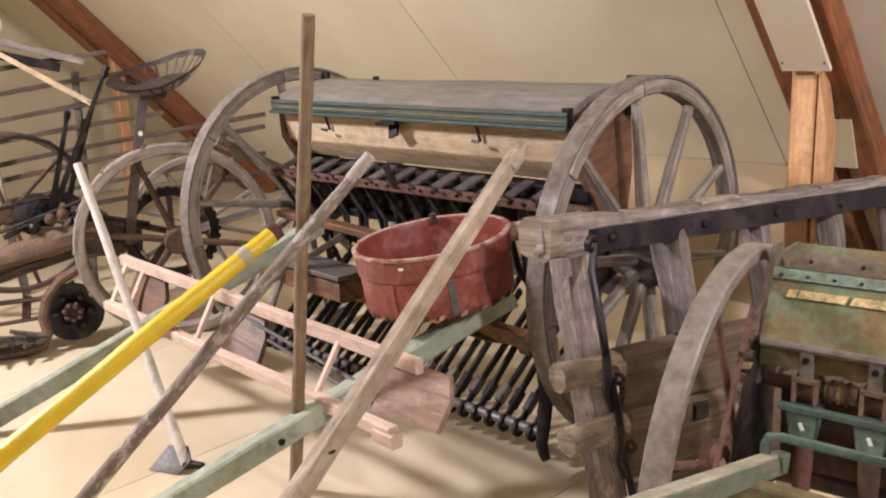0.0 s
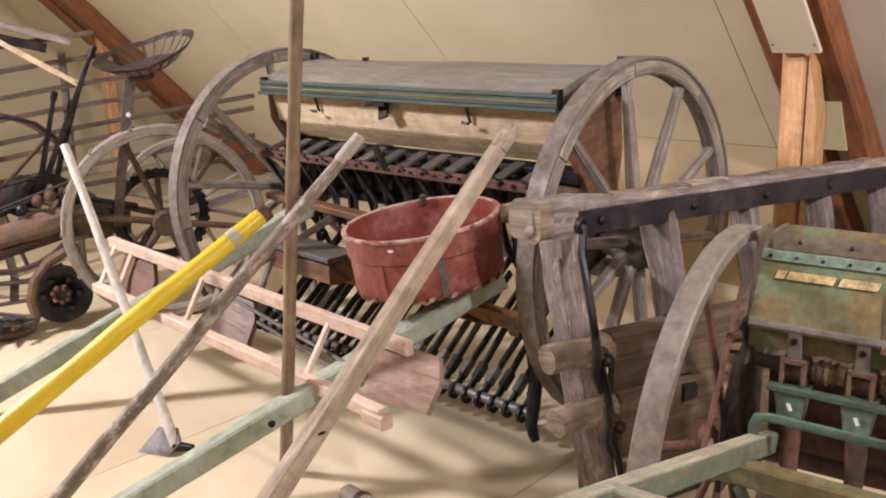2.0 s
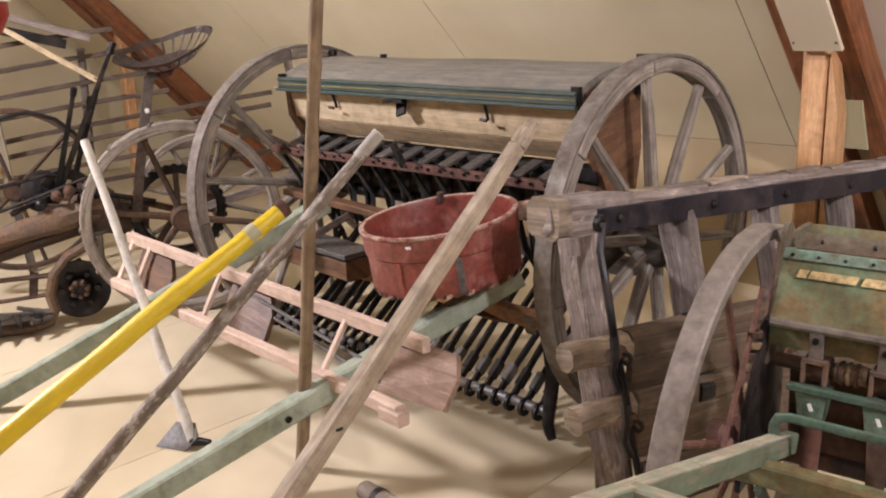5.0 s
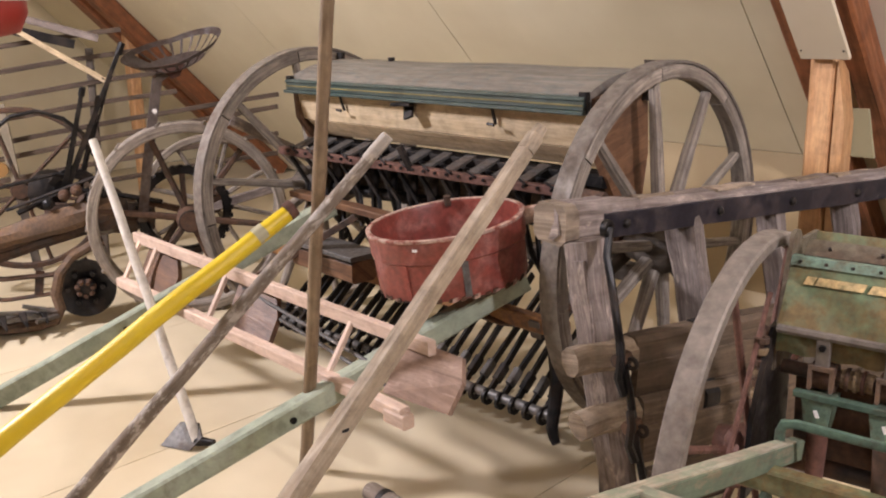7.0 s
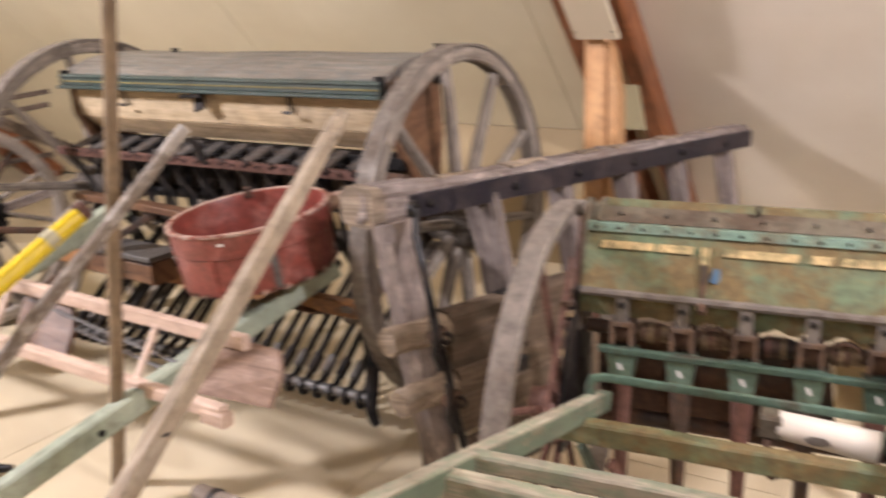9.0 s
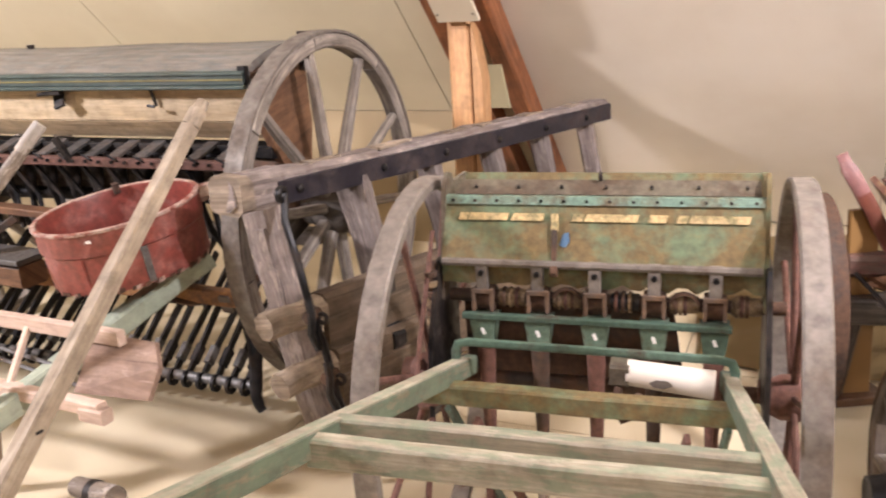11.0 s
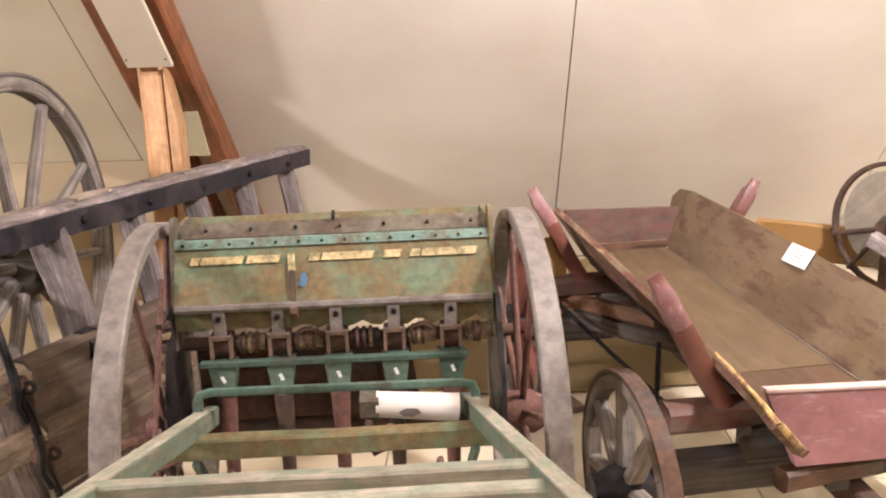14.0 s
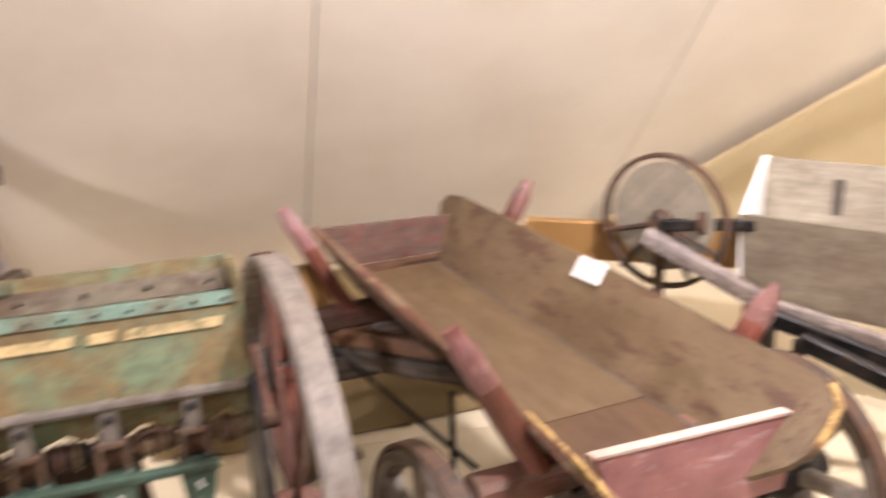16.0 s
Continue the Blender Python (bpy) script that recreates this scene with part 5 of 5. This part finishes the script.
    for a, b2, w in (((0.19, -0.66, 0.12), (0.24, -0.76, 0.17), 0.06), ((0.18, -0.72, 0.11), (0.26, -0.88, 0.15), 0.05), ((0.2, -0.62, 0.09), (0.3, -0.70, 0.10), 0.045)):
        part("shoe_plate", bar(B(), a, b2, w, 0.02, w2=0.015, rough=0.004, segs=3, ch=0.2), IRONGREY, t, "pointed grey plate")
    for k in range(7):
        a = k * math.tau / 7 + 0.2
        part("hub_lump", rod(B(), (0.145, -0.47 + 0.04 * math.cos(a), 0.2 + 0.04 * math.sin(a)), (0.18, -0.47 + 0.035 * math.cos(a), 0.2 + 0.035 * math.sin(a)), 0.016, 0.01, n=6), RUST, t)
    part("cutter_bar", bar(B(), (0.16, -0.62, 0.10), (0.3, -1.2, 0.10), 0.07, 0.025), IRONGREY, t, "grey cutter bar")
    for k in range(5):
        x = 0.20 + 0.025 * k
        y = -0.68 - 0.09 * k
        b = B()
        bar(b, (x, y, 0.12), (x + 0.09, y + 0.03, 0.08), 0.035, 0.03, w2=0.008, h2=0.01)
        part("finger", b, IRON, t, "pointed iron finger")
    w2 = wheel(t, (-0.75, 0.24, 0.42), 0.42, 0.06, 8, 0.04, 0.07, 0.16, FELLOE, FELLOE, RUST, None, 0.018, a0=5, segs=0)
    wheel(t, (-0.55, -0.80, 0.62), 0.46, 0.04, 6, 0.03, 0.06, 0.12, RUST, RUST, RUST, None, 0.012, a0=14, segs=0, square=False)
    part("axle", rod(B(), (0.16, 0.08, 0.51), (-0.75, 0.24, 0.42), 0.03), RUST, t)
    part("brace", bar(B(), (-0.2, 0.35, 0.98), (-0.5, 0.95, 0.62), 0.03, 0.06), GREY, t, "grey wooden brace")
    part("brace", bar(B(), (-0.4, 0.05, 0.42), (-0.4, 0.75, 0.58), 0.035, 0.05), GREY, t, "grey wooden brace")
    return t


mower()


def hay_rake():
    """Long slanting slats behind the mower."""
    t = thing("hay_rake", pose(-4.35, 2.3, 0, 0, 0, -28) @ pose(-1.2, 0, 0), "dark wooden slatted rake standing behind the mower", "hay rake")
    for k, (y0, z0, y1, z1) in enumerate(((-0.82, 1.38, -0.20, 1.468), (-0.84, 1.23, -0.10, 1.338), (-0.86, 1.07, -0.02, 1.193), (-0.88, 0.94, 0.10, 1.073), (-0.90, 0.80, 0.75, 1.02), (-0.92, 0.70, 0.74, 0.94), (-0.94, 0.56, 0.73, 0.76), (-0.96, 0.44, 0.72, 0.63))):
        ext = 0.75
        sl = (z1 - z0) / (y1 - y0)
        part("slat", bar(B(), (0, y0 - ext, z0 - ext * sl), (0.0, y1, z1), 0.022, 0.030, rough=0.004, bow=0.02, segs=10), SLAT, t, "dark weathered slat")
    for y in (-1.35, -0.45):
        part("stile", bar(B(), (-0.03, y, 0.0), (-0.03, y + 0.05, 1.36), 0.05, 0.045, up=(0, 1, 0)), GREYDK, t, "dark upright")
    return t


hay_rake()

RAKE = pose(-4.35, 2.3, 0, 0, 0, -28) @ pose(-1.2, 0, 0)
lath2 = thing("pale_stick", RAKE, "thin pale wooden stick resting on the slatted rake", "stick")
part("stick", bar(B(), (0.1, -1.120, 1.710), (0.1, -0.310, 1.160), 0.03, 0.034, rough=0.003), BOARD, lath2)
part("peg", rod(B(), (0.02, -0.330, 1.180), (0.12, -0.330, 1.180), 0.006, n=6), IRON, lath2)
edge = thing("edge_board", RAKE, "weathered grey board with a black strip below", "board")
part("board", bar(B(), (0.1, -1.120, 1.670), (0.1, -0.330, 1.420), 0.03, 0.042, rough=0.003), GREY, edge)
part("dark_strip", bar(B(), (0.1, -1.140, 1.580), (0.1, -0.470, 1.390), 0.026, 0.055), IRON, edge, "black strip")
plank = thing("painted_plank", RAKE, "pale grey weathered plank with an orange disc", "plank")
part("plank", bar(B(), (0.1, -0.950, 1.050), (0.1, -0.900, 0.530), 0.085, 0.02, up=(1, 0, 0), w2=0.05), BINW, plank)
part("foot", bar(B(), (0.1, -0.900, 0.530), (0.1, -0.850, 0.0), 0.05, 0.02, up=(1, 0, 0)), GREYDK, plank, "dark lower end")
part("disc", rod(B(), (0.11, -0.980, 0.660), (0.13, -0.980, 0.660), 0.045, n=24), ORANGE, plank, "orange disc")


# ---- barrow beyond the wagon ----
def barrow():
    t = thing("seed_barrow", pose(1.70, 3.17, 0, 0, 0, -46), "grey wooden barrow box with a thin iron wheel", "barrow")
    part("front_panel", slab(B(), [(0, 0, 0.70), (0.75, 0, 0.68), (0.72, 0.03, 0.33), (0.02, 0.03, 0.38)], 0.02, (0, 1, 0)), BINF, t, "weathered grey board")
    part("back_panel", slab(B(), [(0.02, 0.28, 0.86), (0.75, 0.28, 0.85), (0.72, 0.22, 0.36), (0.02, 0.22, 0.4)], 0.02, (0, 1, 0)), BINW, t, "weathered grey board")
    # light on the inner face of this end is put in as white colour
    part("end_panel", slab(B(), [(0.0, 0.0, 0.70), (0.0, 0.29, 0.865), (0.0, 0.24, 0.40), (0.0, 0.03, 0.38)], 0.02, (1, 0, 0)), PAPER, t, "end board coloured white for its lit inner face")
    part("end_panel", slab(B(), [(0.72, 0.0, 0.68), (0.72, 0.29, 0.85), (0.72, 0.24, 0.38), (0.72, 0.03, 0.34)], 0.02, (1, 0, 0)), BINW, t)
    part("floor_board", bar(B(), (0.02, 0.13, 0.40), (0.72, 0.13, 0.38), 0.2, 0.02), BINW, t)
    part("divider", bar(B(), (0.28, 0.262, 0.50), (0.28, 0.268, 0.80), 0.035, 0.02, up=(0, 1, 0)), GREYDK, t, "dark cleat")
    for x in (0.06, 0.66):
        part("leg", bar(B(), (x, 0.05, 0.0), (x, 0.05, 0.40), 0.05, 0.05), GREYDK, t, "dark leg")
        part("leg", bar(B(), (x, 0.2, 0.0), (x, 0.2, 0.40), 0.05, 0.05), GREYDK, t, "dark leg")
    w = wheel(t, (-0.28, 0.0, 0.64), 0.26, 0.03, 0, 0.018, 0.05, 0.12, RUST, RUST, RUST, None, 0.01, segs=0)
    w.rotation_euler = (0, 0, radians(80))
    part("wheel_disc", rod(B(), (-0.012, 0.0, 0.02), (0.0, 0.0, 0.02), 0.205, n=32), BINW, w, "grey board disc")
    for k in range(5):
        a = radians(200 + k * 36)
        part("spoke", rod(B(), (-0.03, 0, 0), (-0.03, 0.25 * math.cos(a), 0.25 * math.sin(a)), 0.01, n=7), RUST, w)
    part("axle_arm", bar(B(), (-0.28, -0.05, 0.64), (0.05, 0.02, 0.66), 0.04, 0.04), IRON, t, "dark iron arm")
    part("frame_arm", bar(B(), (-0.32, -0.08, 0.60), (0.12, -0.10, 0.42), 0.05, 0.06, rough=0.004), GREY, t, "grey frame arm")
    part("ratchet", hoop(B(), (-0.12, -0.02, 0.66), 0.02, 0.05, 0.03, n=14), RUST, t)
    part("fork_leg", bar(B(), (-0.28, -0.03, 0.0), (-0.28, -0.03, 0.6), 0.035, 0.035), RUST, t, "rusty leg")
    return t


barrow()
bench = thing("bench", pose(1.45, 3.50, 0, 0, 0, -30), "low orange-brown wooden bench behind the barrow", "bench")
part("plank", bar(B(), (-0.45, 0.1, 0.50), (0.6, 0.1, 0.50), 0.05, 0.16), ORANGE, bench)
for x in (-0.3, 0.45):
    part("leg", bar(B(), (x, 0.1, 0.0), (x, 0.1, 0.42), 0.05, 0.05), ORANGE, bench)
for k, (a, b2) in enumerate((((1.42, 2.62, 0.56), (2.05, 2.2, 0.32)), ((1.50, 2.50, 0.50), (1.95, 2.0, 0.30)), ((1.55, 2.72, 0.52), (2.2, 2.42, 0.30)))):
    sh = thing("barrow_shaft", pose(b2[0], b2[1], 0), "black iron-shod shaft lying beside the wagon", "shaft", "dark shafts")
    o = V(b2[0], b2[1], 0)
    part("beam", bar(B(), Vector(a) - o, Vector(b2) - o, 0.04, 0.05, rough=0.003), IRON if k != 2 else GREY, sh)
    part("prop", bar(B(), (0, 0, 0), V(0, 0, b2[2]), 0.03, 0.03), IRON, sh)
    part("prop", bar(B(), Vector((a[0], a[1], 0)) - o, Vector(a) - o, 0.03, 0.03), IRON, sh)
knob = thing("tool_handle", pose(-1.30, 1.10, 0), "short turned wooden tool handle with dark ring", "tool handle")
part("grip", rod(B(), (-0.09, 0.02, 0.52), (0.06, -0.02, 0.545), 0.022, 0.026, n=14), POLEDK, knob)
part("ring", hoop(B(), (-0.02, 0.0, 0.53), 0.02, 0.028, 0.02, n=14), IRON, knob, "dark ring")
part("shank", bar(B(), (-0.06, 0.0, 0.0), (-0.06, 0.01, 0.52), 0.02, 0.02), IRON, knob, "iron shank")

cap = thing("red_capped_stick", pose(-1.461, 0.196, 0), "thin stick with a red and white painted cap", "stick")
part("stick", rod(B(), (0, 0, 0), (0.20, 0.20, 1.561), 0.008, n=8), GREY, cap)
part("cap", lathe(B(), (0.22, 0.22, 1.561), [(0.004, -0.04), (0.034, -0.034), (0.046, -0.01), (0.046, 0.015), (0.03, 0.04), (0.003, 0.045)], "z", 24), RED, cap, "red painted cap", True)
part("band", hoop(B(), (0.22, 0.22, 1.573), 0.045, 0.05, 0.014, axis="z", n=24), PAPER, cap, "white band")


# ---- draped cloth in the corner ----
def draped_cloth():
    t = thing("draped_cloth", pose(1.86, 5.12, 0), "ochre cloth hung in soft folds along the sloping wall", "cloth")
    b = B()
    uvl(b)
    d = V(1.57, -1.36, 1.36)
    nrm = V(-1.36, -1.57, 0).normalized()
    nu, nv = 40, 16
    grid = []
    for i in range(nu + 1):
        row = []
        for k in range(nv + 1):
            u, v = i / nu * 1.5, k / nv
            top = d * u
            p = V(top.x, top.y, 0.08 + top.z * (1 - v))
            fold = 0.035 * math.sin(11 * v * (0.4 + u) + 1.5 * u) * min(1, 4 * v)
            row.append(b.verts.new(p + nrm * (0.05 + fold)))
        grid.append(row)
    for i in range(nu):
        for k in range(nv):
            b.faces.new((grid[i][k], grid[i + 1][k], grid[i + 1][k + 1], grid[i][k + 1]))
    bmesh.ops.solidify(b, geom=b.faces[:], thickness=0.006)
    part("cloth", b, CLOTH, t, "", True)
    part("batten", bar(B(), V(0, 0, 0.08) + nrm * 0.04, d * 1.5 + V(0, 0, 0.08) + nrm * 0.04, 0.02, 0.02), CLOTH, t)


draped_cloth()


def floor_sheet():
    t = thing("tarpaulin", pose(0.62, 4.06, 0), "tan cloth sheet lying in low folds along the wall foot", "cloth")
    b = B()
    uvl(b)
    nu, nv = 46, 30
    grid = []
    for i in range(nu + 1):
        row = []
        for k in range(nv + 1):
            u, v = i / nu * 2 - 1, k / nv * 2 - 1
            x, y = u * 1.05 + 0.03 * math.sin(5 * v), v * 0.80 + 0.05 * math.sin(3.1 * u + 0.4)
            rise = max(0.0, 1 - abs(u) ** 6) * max(0.0, 1 - abs(v) ** 5)
            z = 0.012 + rise * (0.10 + 0.10 * (v + 1) * 0.5 + 0.03 * math.sin(9 * v + 1.7 * u + 1.2 * math.sin(3 * u)) + 0.02 * math.sin(17 * v - 3 * u) + 0.02 * noise.noise(V(x * 5, y * 7, 3)))
            row.append(b.verts.new((x, y, z)))
        grid.append(row)
    for i in range(nu):
        for k in range(nv):
            b.faces.new((grid[i][k], grid[i + 1][k], grid[i + 1][k + 1], grid[i][k + 1]))
    bmesh.ops.solidify(b, geom=b.faces[:], thickness=0.005)
    part("sheet", b, TARP, t, "", True)


floor_sheet()

ochre = thing("ochre_board", pose(0.174, 3.078, 0, 0, 0, 25), "ochre painted board standing between planter and wagon", "board")
part("board", bar(B(), (0, 0, 0.0), (0, 0.03, 0.686), 0.10, 0.025, up=(0, 1, 0), rough=0.001), ORANGE, ochre)
part("foot", bar(B(), (-0.09, 0, 0.015), (0.09, 0, 0.015), 0.12, 0.03), BROWN, ochre, "brown foot")
